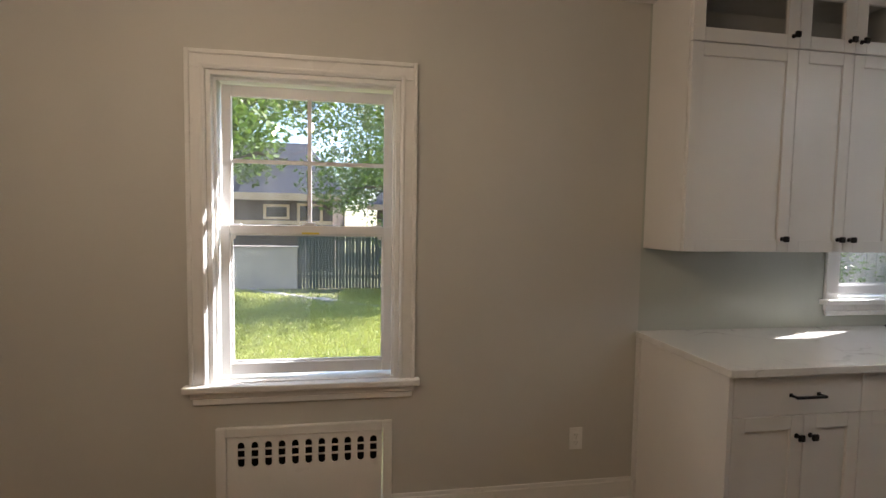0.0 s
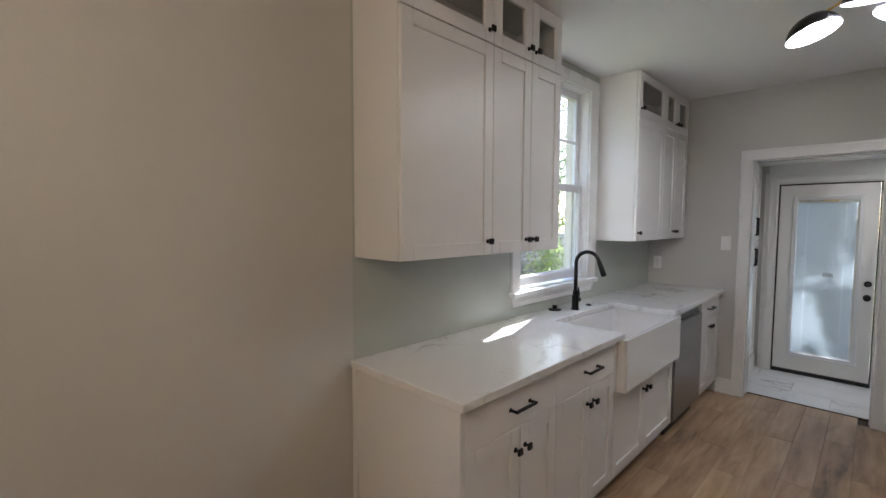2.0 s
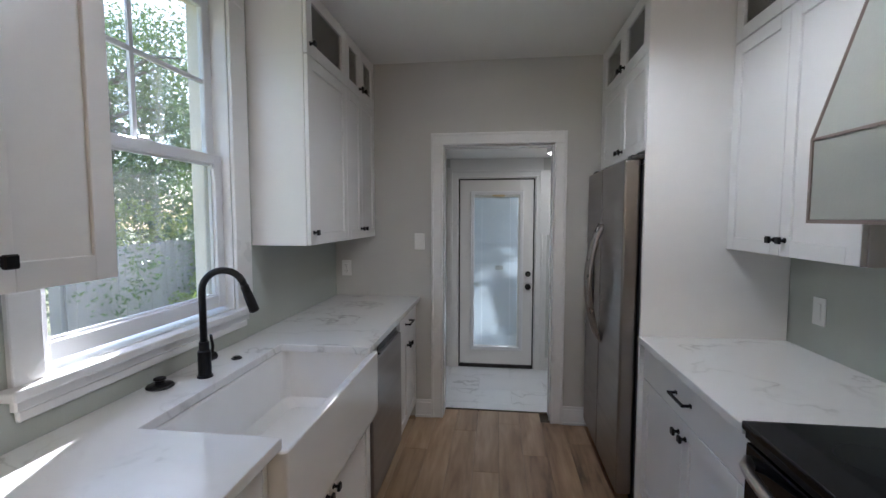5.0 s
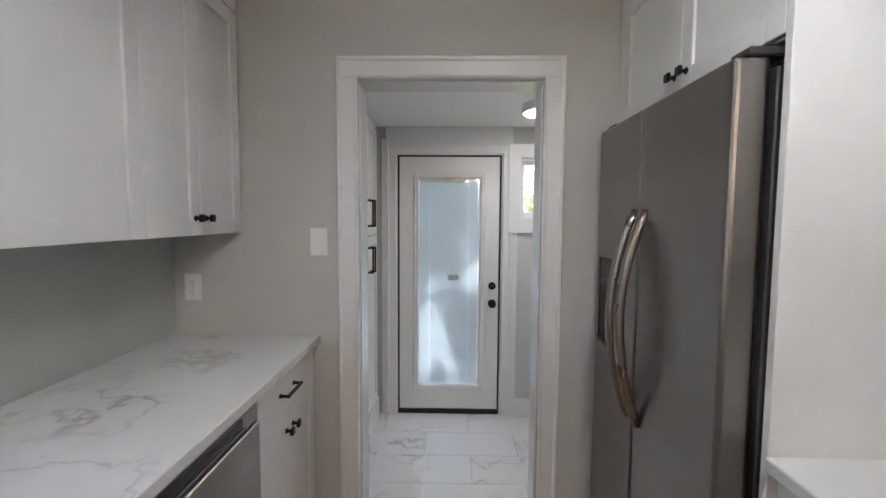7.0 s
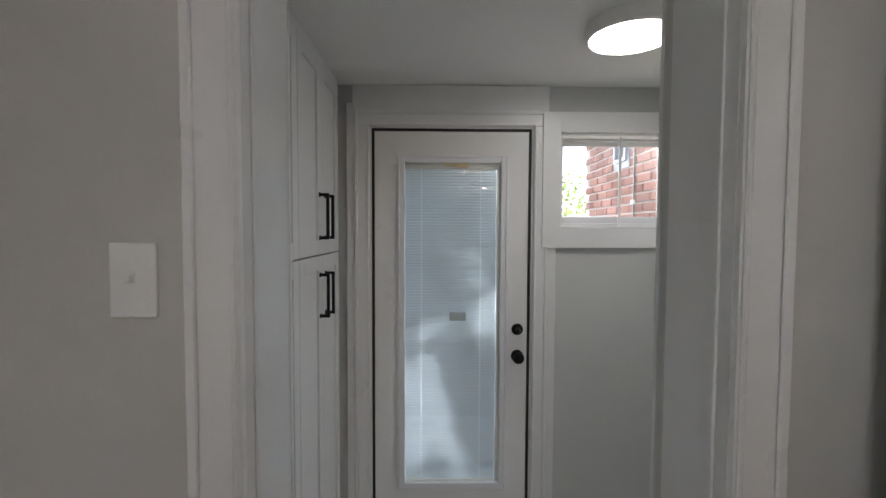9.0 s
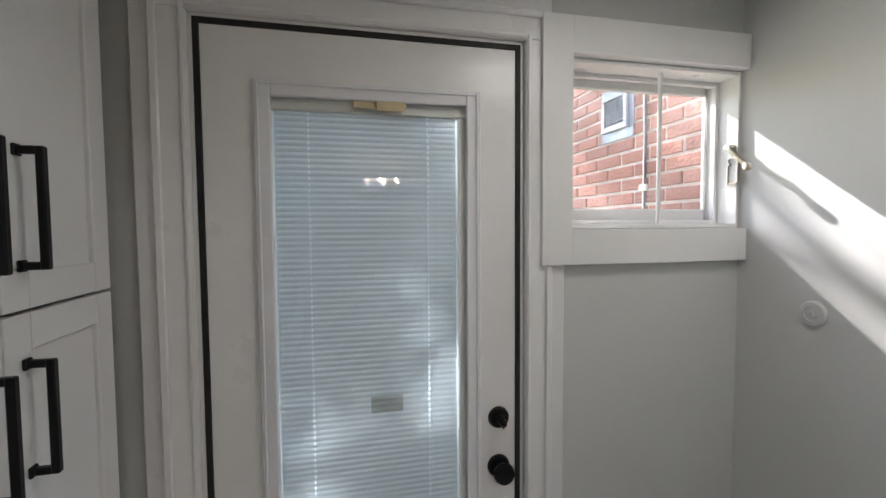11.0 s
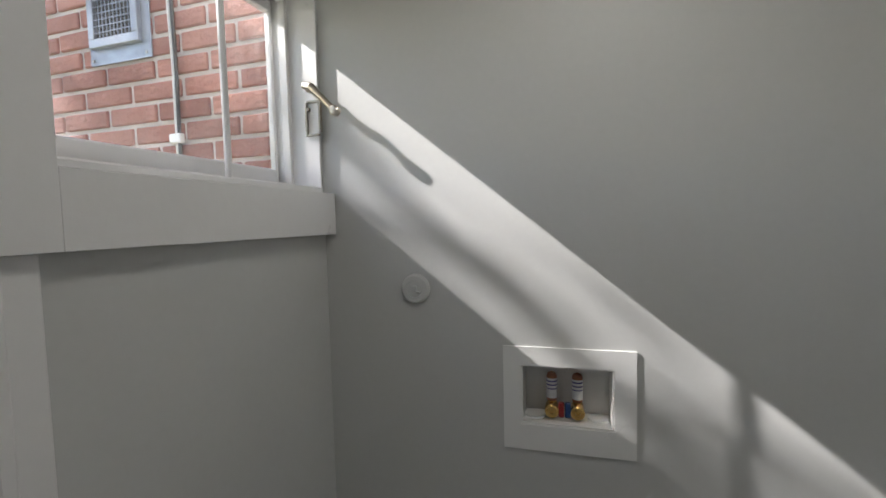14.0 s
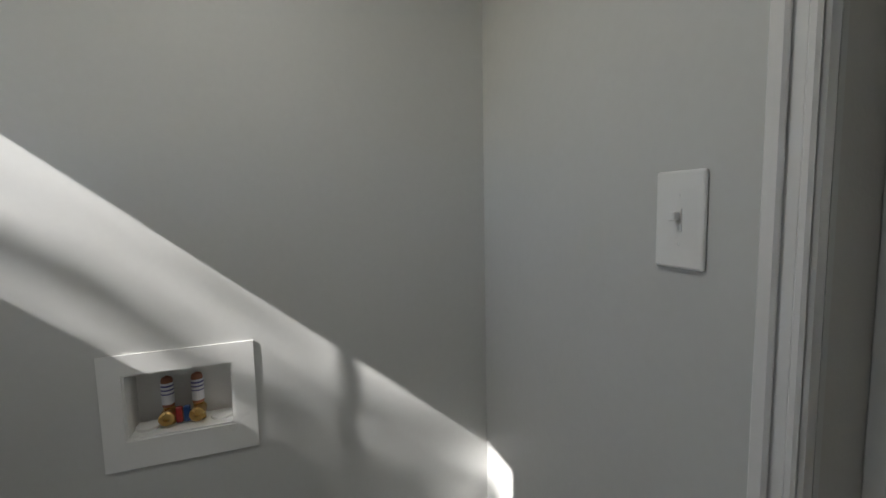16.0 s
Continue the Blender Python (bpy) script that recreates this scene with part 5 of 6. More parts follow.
part("tray", bx((6.744, 6.932, MS - 0.092, MS - 0.072, 0.889, 1.018), (6.744, 6.748, MS - 0.072, MS, 0.889, 1.018), (6.928, 6.932, MS - 0.072, MS, 0.889, 1.018), (6.748, 6.928, MS - 0.072, MS, 0.889, 0.893), (6.748, 6.928, MS - 0.072, MS, 1.014, 1.018)), PLATE, wb)
for px, lev, lm, sg in ((6.869, "hot", RED, -1), (6.815, "cold", BLUE, 1)):
    q = pose(px, MS - 0.045, 0.893)
    v = part("valve", join(lathe([(0.012, 0.0), (0.012, 0.012), (0.008, 0.014), (0.008, 0.03), (0.010, 0.032), (0.010, 0.04), (0.0, 0.04)], q, 14), lathe([(0.0135, -0.02), (0.0145, 0.0), (0.0145, 0.018), (0.012, 0.02), (0.006, 0.02), (0.006, 0.012), (0.0, 0.012)], facing(px, MS - 0.035, 0.913, 1), 18)), BRASS, wb, "brass washer valve")
    part("arrester", lathe([(0.0085, 0.033), (0.0112, 0.037), (0.0112, 0.090), (0.0088, 0.096), (0.0, 0.100)], q, 16), COPPER, v, "copper water hammer arrester")
    part("label", lathe([(0.0115, 0.042), (0.0115, 0.086)], q, 16, False), PAPER, v, "white printed label")
    for k in range(3):
        part("print_bar", lathe([(0.0117, 0.062 + 0.008 * k), (0.0117, 0.0645 + 0.0085 * k)], q, 16, False), INK, v)
    part("lever", bx((min(px + sg * 0.014, px + sg * 0.026), max(px + sg * 0.014, px + sg * 0.026), MS - 0.04, MS - 0.03, 0.895, 0.928), bevel=0.002), lm, v, "red lever" if sg < 0 else "blue lever")
for px in (6.905, 6.772):
    part("knockout", lathe([(0.022, 0.0), (0.022, 0.005), (0.019, 0.006), (0.0, 0.005)], pose(px, MS - 0.04, 0.893), 20), PLATE, wb)
cp = thing("pipe_cap", (7.163, MS, 1.178), "round white painted pipe cap on the wall", "cap")
part("disc", lathe([(0.033, 0.0), (0.033, 0.006), (0.029, 0.010), (0.020, 0.0105), (0.019, 0.008), (0.0, 0.008)], facing(7.163, MS, 1.178, 1), 28), MUDWALL, cp)
part("lug", bx((7.158, 7.170, MS + 0.007, MS + 0.014, 1.172, 1.186), (7.150, 7.16, MS + 0.007, MS + 0.012, 1.168, 1.174), bevel=0.002), MUDWALL, cp)

# the utility room's south wall stands a little out of square
SKEW = Matrix.Translation((6.837, MS, 0)) @ Matrix.Rotation(math.atan(0.04), 4, "Z") @ Matrix.Translation((-6.837, -MS, 0))
for ob in (south_wall, south_base, wb, cp):
    ob.matrix_basis = SKEW @ Matrix.Translation(ob.location)


# ---- outdoors ----
GZ = -0.55
random.seed(7)
rng = np.random.default_rng(5)
structure("ground", bx((-60, 70, N + 0.32, 90, GZ - 0.3, GZ), (7.53, 70, -60, N + 0.32, GZ - 0.3, GZ), (-60, -2.6, -60, N + 0.32, GZ - 0.3, GZ), (-2.6, 7.53, -60, -2.95, GZ - 0.3, GZ)), LAWN, "lawn and bare soil around the house", "ground")


def cloud(name, pts, size, material, label, category, parent=None, lab2=""):
    """Many small pointed leaves, each of two triangles bent along the rib."""
    n = len(pts)
    u = rng.normal(size=(n, 3)) * (1, 1, 0.7)
    u /= np.linalg.norm(u, axis=1)[:, None]
    v = np.cross(u, rng.normal(size=(n, 3)))
    v /= np.linalg.norm(v, axis=1)[:, None]
    k = size * rng.uniform(0.6, 1.3, (n, 1))
    a, b, c, d = pts - u * k, pts + v * k * 0.42, pts + u * k, pts - v * k * 0.42
    verts = np.stack([a, b, c, d], 1).reshape(-1, 3)
    faces = np.arange(4 * n).reshape(-1, 4)
    me = bpy.data.meshes.new(name)
    o = ORIGIN[parent]
    me.from_pydata((verts - np.array(o)).tolist(), [], faces.tolist())
    me.materials.append(material)
    ob = new(name, me)
    ob.parent = parent
    ORIGIN[ob] = o
    return tagged(ob, lab2, kind="stuff")


def blobs(centres, radius, n, squash=0.8):
    """Points gathered in uneven clumps round the given centres."""
    out = []
    for c in centres:
        r = radius * random.uniform(0.6, 1.3)
        m = int(n * (r / radius) ** 2)
        d = rng.normal(size=(m, 3))
        d /= np.linalg.norm(d, axis=1)[:, None]
        out.append(np.array(c) + d * (r * rng.uniform(0.25, 1, (m, 1)) ** 0.5) * (1, 1, squash))
    return np.concatenate(out)


def tree(x, y, h, spread, lean, leaf, size, clumps, per, label, low=0.35, r=0.14, seed=1, cr=0.8):
    global rng
    random.seed(seed)
    rng = np.random.default_rng(seed)
    o = thing("tree", (x, y, GZ), label, "tree")
    top = Vector((x + lean[0], y + lean[1], GZ + h * 0.75))
    base = Vector((x, y, GZ))
    tr = [base.lerp(top, i / 8) + Vector((random.uniform(-0.06, 0.06), random.uniform(-0.06, 0.06), 0)) * (i > 0) for i in range(9)]
    bms = [tube(tr, [r * (1.25 if i == 0 else 1 - 0.085 * i) for i in range(9)], 9)]
    ends = []
    for i in range(11):
        s = tr[random.randint(3, 8)]
        a = random.uniform(0, 2 * math.pi)
        L = spread * random.uniform(0.5, 0.95)
        e = s + Vector((math.cos(a) * L, math.sin(a) * L, random.uniform(0.1, 0.5) * L))
        mid = s.lerp(e, 0.5) + Vector((0, 0, random.uniform(0, 0.25)))
        bms.append(tube([s, mid, e], [r * 0.42, r * 0.26, r * 0.08], 6))
        ends += [mid, e]
    part("trunk", join(*bms), BARK, o)
    cs = []
    for i in range(clumps):
        e = random.choice(ends) if i % 2 else Vector((x + lean[0] * 0.8 + random.gauss(0, spread * 0.45), y + lean[1] * 0.8 + random.gauss(0, spread * 0.45), GZ + h * random.uniform(low, 1.0)))
        cs.append(e + Vector((random.gauss(0, 0.35), random.gauss(0, 0.35), random.gauss(0, 0.3))))
    cloud("crown", blobs(cs, cr, per), size, leaf, "", "", o)
    return o


# back garden seen from the dining window
tree(-2.95, 9.2, 6.4, 2.6, (1.75, 0.3), LEAF, 0.062, 60, 380, "broad-leaved shade tree leaning over the lawn", 0.5, 0.16, 3)
tree(2.9, 11.5, 6.8, 2.8, (-0.6, -0.3), LEAF, 0.062, 75, 400, "broad-leaved tree hanging over the fence", 0.3, 0.15, 5)
tree(-7.5, 22.0, 9.0, 4.2, (0.5, 0.0), LEAF, 0.13, 44, 170, "large green tree behind the garden", 0.3, 0.22, 9, 1.3)
tree(2.0, 28.0, 10.0, 5.0, (0.0, 0.0), LEAFD, 0.15, 50, 170, "large dark tree behind the houses", 0.25, 0.22, 11, 1.5)
tree(8.5, 24.0, 9.0, 4.5, (0.0, 0.0), LEAF, 0.14, 44, 170, "large green tree beyond the fence", 0.25, 0.22, 12, 1.4)
# side garden seen from the sink window
tree(8.9, 7.3, 5.4, 2.0, (0.1, 0.0), LEAFD, 0.036, 60, 560, "dense holly tree beside the garden fence", 0.22, 0.10, 21, 0.6)
tree(11.2, 8.4, 6.5, 2.4, (0.0, 0.2), LEAFD, 0.042, 40, 420, "tall dark evergreen behind the fence", 0.2, 0.12, 22, 0.8)
tree(14.6, 9.0, 7.0, 2.6, (0.0, 0.2), LEAF, 0.08, 30, 170, "leafy tree at the end of the side garden", 0.2, 0.14, 23, 0.9)
# added trees, out of view on the sun's side, which break up the sunlight
def open_tree(x, y, h, box, clumps, per, size, leaf, label, seed):
    """A tall tree with clumps of leaves at the ends of thin limbs and gaps between them; its crown thins towards one side."""
    global rng
    g = np.random.default_rng(seed)
    cy, cz, cx = g.uniform(*box[1], clumps), g.uniform(*box[2], clumps), x + g.uniform(-box[0], box[0], clumps)
    # fewer clumps at low y, so more sun reaches the small window
    keep = g.uniform(size=clumps) < np.clip((cy - 1.75) / 0.9, 0.0, 1.0) * 0.6 + 0.4
    cs = np.stack([cx, cy, cz], 1)[keep]
    rad = g.uniform(0.14, 0.34, len(cs))
    pts = []
    for p, q in zip(cs, rad):
        m = int(per * (q / 0.25) ** 2)
        d = g.normal(size=(m, 3))
        d /= np.linalg.norm(d, axis=1)[:, None]
        pts.append(p + d * q * g.uniform(0.1, 1, (m, 1)) ** 0.5)
    o = thing("tree", (x, y, GZ), label, "tree")
    stem = [Vector((x + 0.05 * math.sin(i * 1.7), y + 0.06 * math.sin(i * 2.3), GZ + h * i / 9)) for i in range(10)]
    bms = [tube(stem, [0.17 - 0.015 * i for i in range(10)], 10)]
    for p in cs[::6]:
        e = Vector(p)
        k = max(2, min(9, int((e.z - GZ - 0.5 * abs(e.y - y)) / h * 9)))
        bms.append(tube([stem[k], stem[k].lerp(e, 0.5) + Vector((0, 0, 0.15)), e], [0.03, 0.02, 0.006], 6))
    part("trunk", join(*bms), BARK, o)
    rng = np.random.default_rng(seed)
    cloud("crown", np.concatenate(pts), size, leaf, "", "", o)
    return o


open_tree(12.5, 4.0, 8.2, (0.7, (0.9, 4.7), (3.7, 7.3)), 150, 170, 0.06, LEAF, "unseen tall open-crowned tree east of the house, added to dapple the sunlight", 107)
# added out of view; crown height set to keep direct sun off the sill
open_tree(9.3, 4.3, 5.5, (0.5, (3.5, 4.9), (3.6, 5.30)), 72, 170, 0.055, LEAFD, "unseen small leafy tree added to shade the sink window", 7)


def shrub(x, y, r, h, leaf, size, label, n=14, per=220):
    o = thing("shrub", (x, y, GZ), label, "shrub")
    part("stems", join(*[tube([(x, y, GZ), (x + random.uniform(-r, r) * 0.6, y + random.uniform(-r, r) * 0.6, GZ + h * 0.8)], [0.012, 0.004], 5) for _ in range(7)]), BARK, o)
    cs = [(x + random.gauss(0, r * 0.45), y + random.gauss(0, r * 0.45), GZ + h * random.uniform(0.25, 0.9)) for _ in range(n)]
    cloud("foliage", blobs(cs, r * 0.42, per), size, leaf, "", "", o)
    return o


random.seed(41)
shrub(6.6, 4.6, 0.7, 0.85, LEAFD, 0.035, "low green shrub under the sink window")
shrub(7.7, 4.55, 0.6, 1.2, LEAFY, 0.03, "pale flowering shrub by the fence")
shrub(5.6, 4.3, 0.6, 1.0, LEAF, 0.035, "low leafy shrub at the house corner")
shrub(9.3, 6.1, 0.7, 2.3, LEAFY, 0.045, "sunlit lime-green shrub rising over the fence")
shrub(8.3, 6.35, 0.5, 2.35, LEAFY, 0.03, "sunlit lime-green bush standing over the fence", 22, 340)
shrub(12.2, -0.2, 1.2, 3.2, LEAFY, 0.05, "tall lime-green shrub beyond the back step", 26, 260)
shrub(1.9, 12.9, 0.8, 1.1, LEAF, 0.06, "green shrub against the garden fence")
shrub(11.5, 5.4, 0.6, 1.9, LEAF, 0.045, "tall green shrub past the fence post")

# fences
def fence(p0, p1, h, board, gap, material, label, spikes=False):
    o = thing("fence", ((p0[0] + p1[0]) / 2, (p0[1] + p1[1]) / 2, GZ), label, "fence")
    a, b = Vector((*p0, 0)), Vector((*p1, 0))
    L, ang = (b - a).length, math.atan2(b.y - a.y, b.x - a.x)
    mid = (a + b) / 2
    R = Matrix.Translation(mid) @ Matrix.Rotation(ang, 4, "Z")
    def put(bm, name):
        bmesh.ops.transform(bm, matrix=R, verts=bm.verts)
        return part(name, bm, material, o)
    for z in (0.35, h - 0.3):
        put(bx((-L / 2, L / 2, 0.02, 0.06, GZ + z, GZ + z + 0.09)), "rail")
    n = int(L / 2.2)
    for i in range(n + 1):
        x = -L / 2 + L * i / n
        put(bx((x - 0.05, x + 0.05, 0.02, 0.12, GZ, GZ + h + 0.06), bevel=0.006), "post")
    k = int(L / (board + gap))
    proto = bmesh.new()
    pr = [(-board / 2, 0), (board / 2, 0), (board / 2, h - 0.04), (board * (0.08 if spikes else 0.3), h), (-board * (0.08 if spikes else 0.3), h), (-board / 2, h - 0.04)]
    f0, f1 = [proto.verts.new((x, 0.0, z)) for x, z in pr], [proto.verts.new((x, 0.018, z)) for x, z in pr]
    proto.faces.new(f0)
    proto.faces.new(f1)
    for i in range(6):
        proto.faces.new((f0[i], f0[(i + 1) % 6], f1[(i + 1) % 6], f1[i]))
    me = mesh(proto, "board", material)
    for i in range(k):
        ob = new("board", me)
        ob.parent = o
        w_ = R @ Vector((-L / 2 + (i + 0.5) * (board + gap), 0, 0))
        ob.location = (w_.x - o.location.x, w_.y - o.location.y, random.uniform(-0.015, 0.015))
        ob.rotation_euler = (0, random.uniform(-0.006, 0.006), ang)
    return o


fence((-1.1, 14.0), (9.0, 13.2), 1.75, 0.085, 0.012, FENCEG, "dark green picket fence at the end of the lawn", True)
fence((6.4, 5.35), (10.2, 6.4), 1.7, 0.14, 0.004, FENCE, "weathered grey board fence of the side garden")
fence((10.9, 6.6), (17.0, 8.0), 1.7, 0.14, 0.004, FENCE, "weathered grey board fence behind the side garden")

# low rendered wall of the neighbour's garage, its house and roof
solid("garden_wall", bx((-6.5, -1.15, 14.0, 14.2, GZ, 0.68), (-6.55, -1.1, 13.96, 14.24, 0.68, 0.73), bevel=0.01), STUCCO, "grey rendered garden wall at the lawn's end", "garden wall")


def house(x0, x1, y0, y1, eave, ridge, label, wins):
    o = thing("house", ((x0 + x1) / 2, y0, GZ), label, "house")
    part("wall", bx((x0, x1, y0, y1, GZ, eave)), HOUSEM, o)
    bm = bmesh.new()
    e = 0.5
    pts = [(x0 - e, y0 - e, eave), (x1 + e, y0 - e, eave), (x1 + e, y1 + e, eave), (x0 - e, y1 + e, eave), (x0 + 1.5, (y0 + y1) / 2, ridge), (x1 - 1.5, (y0 + y1) / 2, ridge)]
    vs = [bm.verts.new(p) for p in pts]
    for f in ((0, 1, 5, 4), (1, 2, 5), (2, 3, 4, 5), (3, 0, 4), (0, 3, 2, 1)):
        bm.faces.new([vs[i] for i in f])
    part("roof", bm, SHINGLE, o, "blue-grey shingle roof")
    part("fascia", bx((x0 - e, x1 + e, y0 - e - 0.04, y0 - e, eave - 0.26, eave + 0.02)), FASCIA, o, "tan fascia board")
    part("band", bx((x0, x1, y0 - 0.06, y0, GZ + 1.9, GZ + 2.05)), FASCIA, o, "tan trim band")
    for a, b, z0, z1 in wins:
        wd = part("window", bx((a, a + 0.1, y0 - 0.05, y0, z0, z1), (b - 0.1, b, y0 - 0.05, y0, z0, z1), (a + 0.1, b - 0.1, y0 - 0.05, y0, z0, z0 + 0.1), (a + 0.1, b - 0.1, y0 - 0.05, y0, z1 - 0.1, z1)), FASCIA, o)
        part("glass", bx((a + 0.1, b - 0.1, y0 - 0.02, y0 - 0.004, z0 + 0.1, z1 - 0.1)), BLKGLASS, wd)
    return o


house(-9.5, -0.6, 19.0, 26.0, 2.55, 5.2, "dark single-storey house with a blue-grey roof", ((-5.6, -4.4, 1.0, 2.2), (-3.3, -2.3, 1.55, 2.15), (-2.0, -1.0, 1.0, 2.2)))
house(1.2, 9.5, 24.0, 31.0, 2.4, 4.4, "far house with a blue-grey roof behind trees", ((2.0, 3.0, 0.9, 2.0), (4.0, 5.2, 0.9, 2.0)))

# stepping stones along the lawn's edge
random.seed(52)
pv = bx((-0.17, 0.17, -0.11, 0.11, -0.03, 0.02), bevel=0.015)
pvm = mesh(pv, "stone_edging", PAVER)
for i in range(26):
    ob = new("edging_stone", pvm)
    t = i / 25
    ob.location = (-2.55 + 6.2 * t, 14.0 - 5.4 * t + 0.5 * math.sin(t * 3.1) * t + random.uniform(-0.06, 0.06), GZ)
    ob.rotation_euler = (random.uniform(-0.05, 0.05), random.uniform(-0.05, 0.05), -0.72 + random.uniform(-0.25, 0.25))
    ob.scale = (random.uniform(0.7, 1.15), random.uniform(0.7, 1.1), 1)
    tagged(ob, "flat grey edging stone along the lawn", "stone", "lawn edging stones")

# grass
def grass(n, x0, x1, y0, y1, h, seed):
    g = np.random.default_rng(seed)
    x, y = g.uniform(x0, x1, n), g.uniform(y0, y1, n)
    bare = np.clip((y - 10.4 + 0.9 * (x + 1.0)) / 2.2, 0, 1) * (x < 0.2)
    keep = g.uniform(size=n) > bare * 0.93               # worn soil by the garden wall
    x, y = x[keep], y[keep]
    n = len(x)
    hh = h * g.uniform(0.4, 1.2, n)
    a = g.uniform(0, 2 * np.pi, n)
    wx, wy = np.cos(a) * 0.012, np.sin(a) * 0.012
    lx, ly = g.normal(0, 0.03, n), g.normal(0, 0.03, n)
    z = np.full(n, 0.0)
    v = np.stack([np.stack([x - wx, y - wy, z], 1), np.stack([x + wx, y + wy, z], 1), np.stack([x + lx, y + ly, hh], 1)], 1).reshape(-1, 3)
    me = bpy.data.meshes.new("grass")
    me.from_pydata(v.tolist(), [], np.arange(3 * n).reshape(-1, 3).tolist())
    me.materials.append(BLADES)
    ob = new("grass", me)
    ob.location.z = GZ
    return tagged(ob, "short mown bright green lawn grass", "grass", kind="stuff")


grass(150000, -3.6, 4.6, 4.2, 13.9, 0.06, 3)
grass(12000, 4.6, 10.5, 3.2, 6.0, 0.07, 4)

# cream wing seen past the sink window, porch post and brick wall by the back door
bw = thing("brick_wall", (7.99, 0.1, GZ), "red brick house wall with pale mortar, in dappled sun", "brick wall", kind="structure")
part("mortar_bed", bx((7.522, 8.665, MS - 0.30, MS + 0.022, GZ, 3.4)), MORTAR, bw, "pale lime mortar")
vt = thing("wall_vent", (7.99, MS + 0.03, 1.777), "grey galvanised wall vent on the brickwork", "vent")
part("plate", bx((7.878, 8.101, MS + 0.029, MS + 0.033, 1.777, 2.005), bevel=0.001), GALV, vt, "stained galvanised back plate")
part("frame", bx((7.905, 8.085, MS + 0.033, MS + 0.048, 1.818, 1.842), (7.905, 8.085, MS + 0.033, MS + 0.048, 1.955, 1.976), (7.905, 7.928, MS + 0.033, MS + 0.048, 1.842, 1.955), (8.064, 8.085, MS + 0.033, MS + 0.048, 1.842, 1.955), bevel=0.002), PALEGALV, vt)
# black sheet paints the shade behind the vent grille
part("backing", bx((7.928, 8.064, MS + 0.034, MS + 0.036, 1.842, 1.955)), SHADE_BLACK, vt)
for i in range(6):
    part("grille_wire", bx((7.928, 8.064, MS + 0.044, MS + 0.046, 1.856 + 0.017 * i, 1.858 + 0.017 * i)), GALV, vt)
for i in range(9):
    part("grille_wire", bx((7.938 + 0.0135 * i, 7.9395 + 0.0135 * i, MS + 0.042, MS + 0.044, 1.842, 1.955)), GALV, vt)
for vx, vz in ((7.893, 1.79), (8.088, 1.79), (7.893, 1.992), (8.088, 1.992)):
    part("screw", bx((vx - 0.003, vx + 0.003, MS + 0.033, MS + 0.036, vz - 0.003, vz + 0.003)), NICKEL, vt)
cb = thing("cable", (7.80, MS + 0.03, 1.45), "grey cable clipped down the brickwork", "cable")
part("wire", tube([(7.80, MS + 0.034, 2.6), (7.802, MS + 0.036, 2.1), (7.798, MS + 0.034, 1.75), (7.80, MS + 0.036, 1.2)], 0.0045, 8), DARKPL, cb)
part("wire", tube([(7.83, MS + 0.034, 2.6), (7.818, MS + 0.036, 2.1), (7.808, MS + 0.034, 1.75), (7.808, MS + 0.036, 1.2)], 0.0035, 8), PLATE, cb)
part("clip", bx((7.785, 7.825, MS + 0.030, MS + 0.045, 1.545, 1.57), bevel=0.003), PLATE, cb)
solid("back_step", bx((7.53, 8.9, 0.6, 2.0, GZ, MF - 0.06), bevel=0.01), PAVER, "concrete step outside the back door", "step")

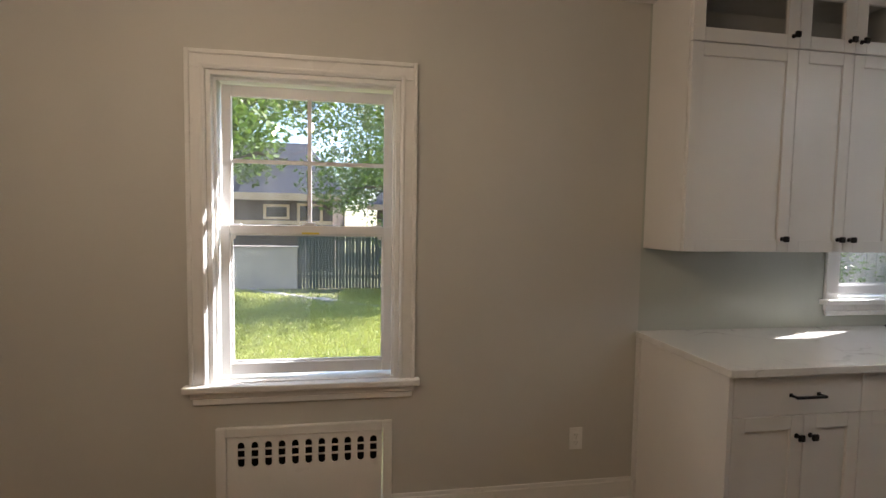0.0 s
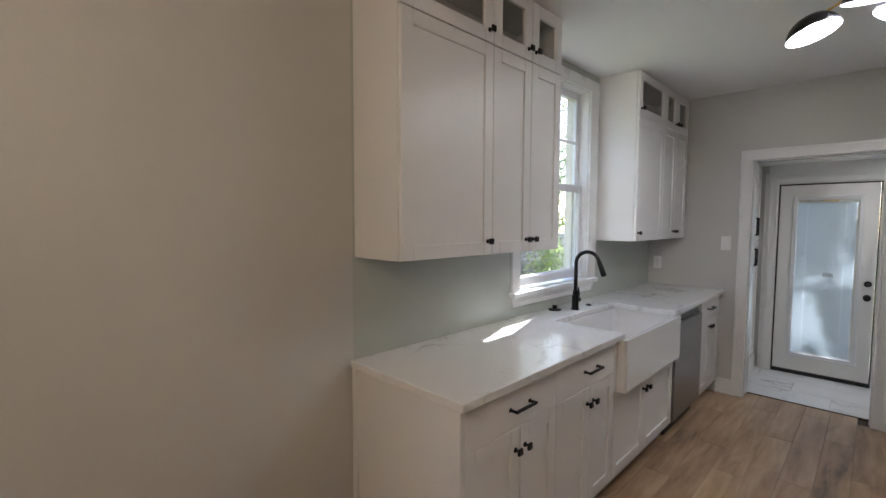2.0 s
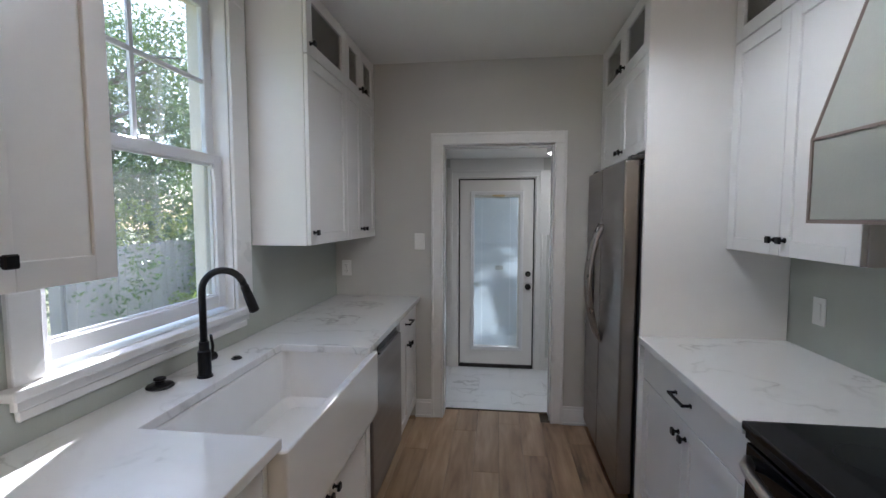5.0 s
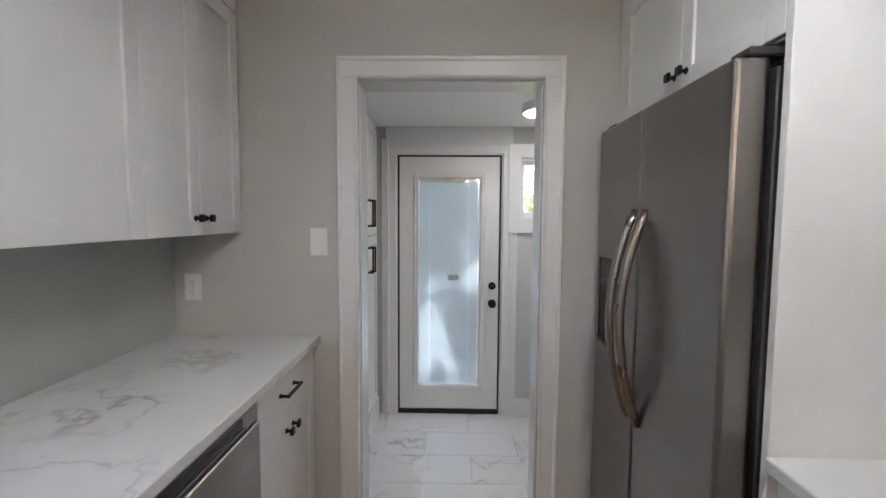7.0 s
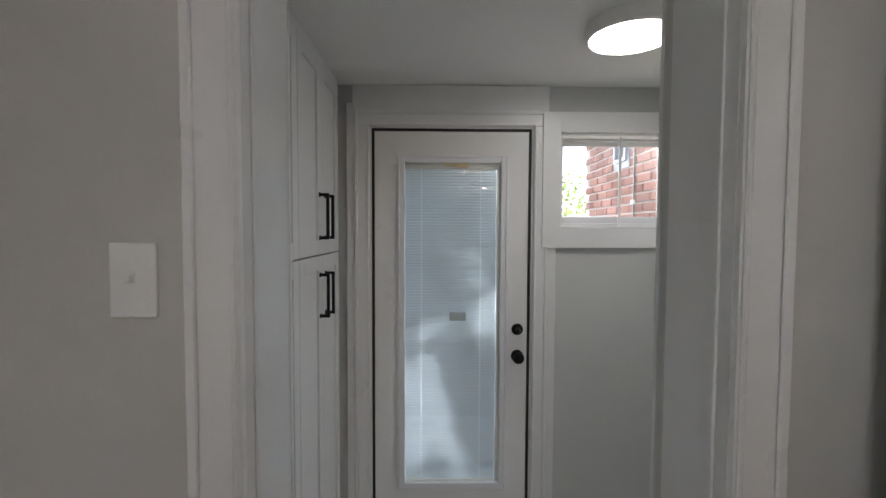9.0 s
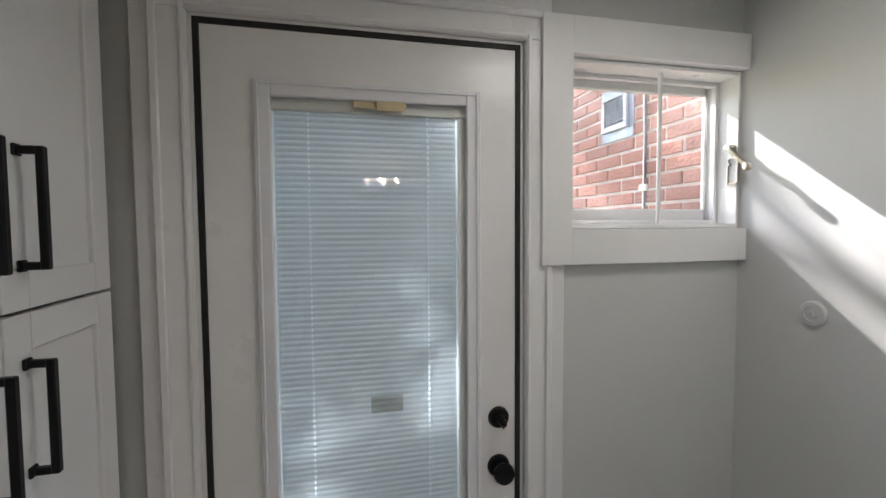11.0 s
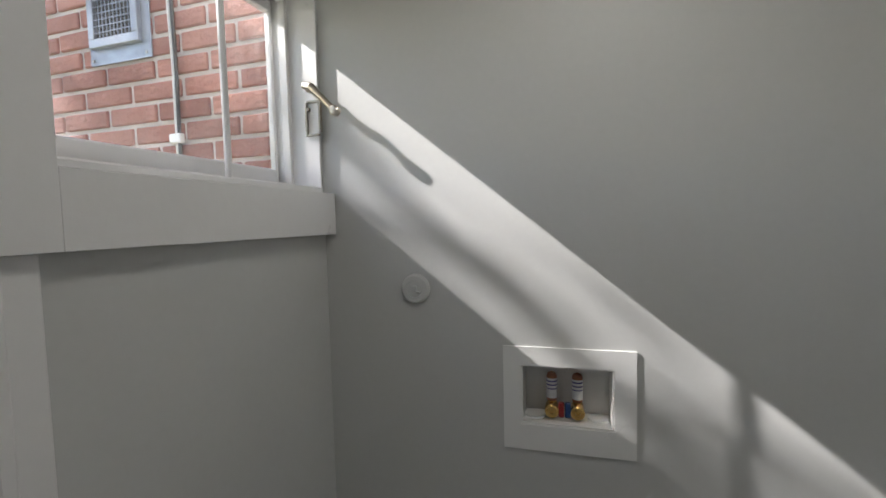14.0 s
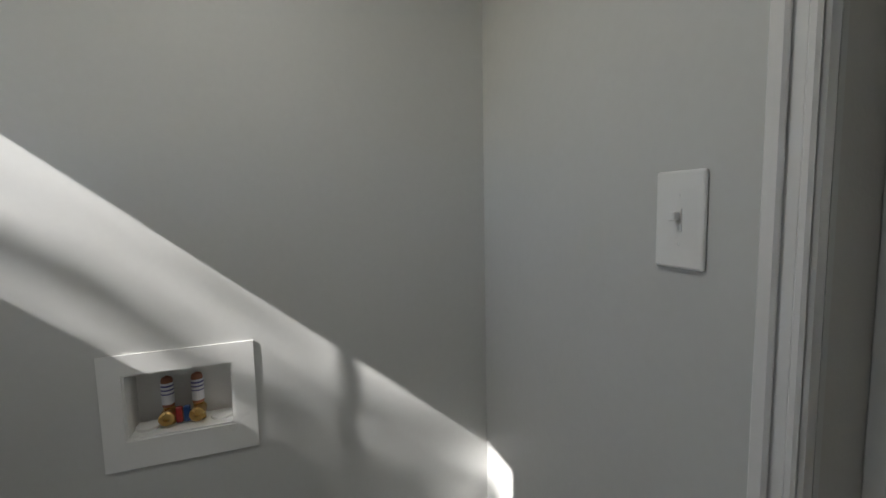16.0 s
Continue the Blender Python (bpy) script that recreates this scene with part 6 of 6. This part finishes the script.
# ---- many pieces: floor boards, tiles, bricks ----
floor = thing("floor", (1.8, 0.0, -0.012), "oak-look plank floor in warm brown", "floor", kind="structure")
random.seed(61)
PW, PL = 0.152, 1.22
plank_me = {}
def plank_mesh(L):
    key = round(L, 3)
    if key not in plank_me:
        plank_me[key] = mesh(bx((-L / 2 + 0.0006, L / 2 - 0.0006, -PW / 2 + 0.0006, PW / 2 - 0.0006, 0.0, 0.012), bevel=0.0012), "plank", OAK)
    return plank_me[key]
row = 0
y = N - PW / 2
while y > -2.75 + PW / 2:
    x = -2.4 - (0.0, 0.43, 0.82, 0.2, 0.61)[row % 5] - random.choice((0.0, 0.1))
    while x < 6.04:
        a, b = max(x, -2.4), min(x + PL, 6.044)
        xa = E if not (0.93 < y < 1.68) else 6.044
        b = min(b, xa)
        if b - a > 0.06 and not (y < S - 0.1 and a > 2.9):
            ob = new("plank", plank_mesh(b - a))
            ob.parent = floor
            ob.location = ((a + b) / 2 - 1.8, y, 0.0)
        x += PL
    y -= PW
    row += 1

tiles = thing("floor_utility", (6.7, 1.3, MF - 0.006), "polished white marble-look tile floor with grey veins", "floor", kind="structure")
tm = {}
xs = [7.385, 7.08, 6.775, 6.47, 6.165, 6.074]
for i in range(5):
    x1, x0 = xs[i], xs[i + 1]
    off = 1.167 if i % 2 == 0 else 0.857
    yy = off - 0.61 * 3
    while yy < N:
        ya, yb = max(yy, 0.12), min(yy + 0.61, N)
        if i == 4:
            ya, yb = max(ya, 0.917), min(yb, 1.693)
        if yb - ya > 0.02:
            ob = new("tile", mesh(bx((-(x1 - x0) / 2 + 0.0012, (x1 - x0) / 2 - 0.0012, -(yb - ya) / 2 + 0.0012, (yb - ya) / 2 - 0.0012, 0.0, 0.006), bevel=0.0008), "tile", MARBLE))
            ob.parent = tiles
            ob.location = ((x0 + x1) / 2 - 6.7, (ya + yb) / 2 - 1.3, 0.0)
        yy += 0.61

random.seed(71)
BL, BH, J = 0.166, 0.0445, 0.0118
brick_me = [mesh(bx((-l / 2, l / 2, -0.03, 0.011, -BH / 2, BH / 2), bevel=0.003), "brick", BRICK) for l in (BL, BL / 2 - J / 2)]
z, row = 0.62, 0
while z < 3.3:
    x = 7.526 + (BL / 2 if row % 2 == 0 else 0)
    if row % 2:
        x = 7.526 + BL / 4 - J / 4
        k = 1
    else:
        k = 0
    while x < 8.64:
        l = (BL, BL / 2 - J / 2)[k]
        if x + l / 2 > 8.67:
            break
        ob = new("brick", brick_me[k])
        ob.parent = bw
        ob.location = (x - 7.99, MS + 0.018 - 0.1 + random.uniform(-0.002, 0.002), z - GZ)
        ob.rotation_euler = (random.uniform(-0.004, 0.004), random.uniform(-0.006, 0.006), random.uniform(-0.004, 0.004))
        x += l / 2 + J + BL / 2
        k = 0
    z += BH + J
    row += 1
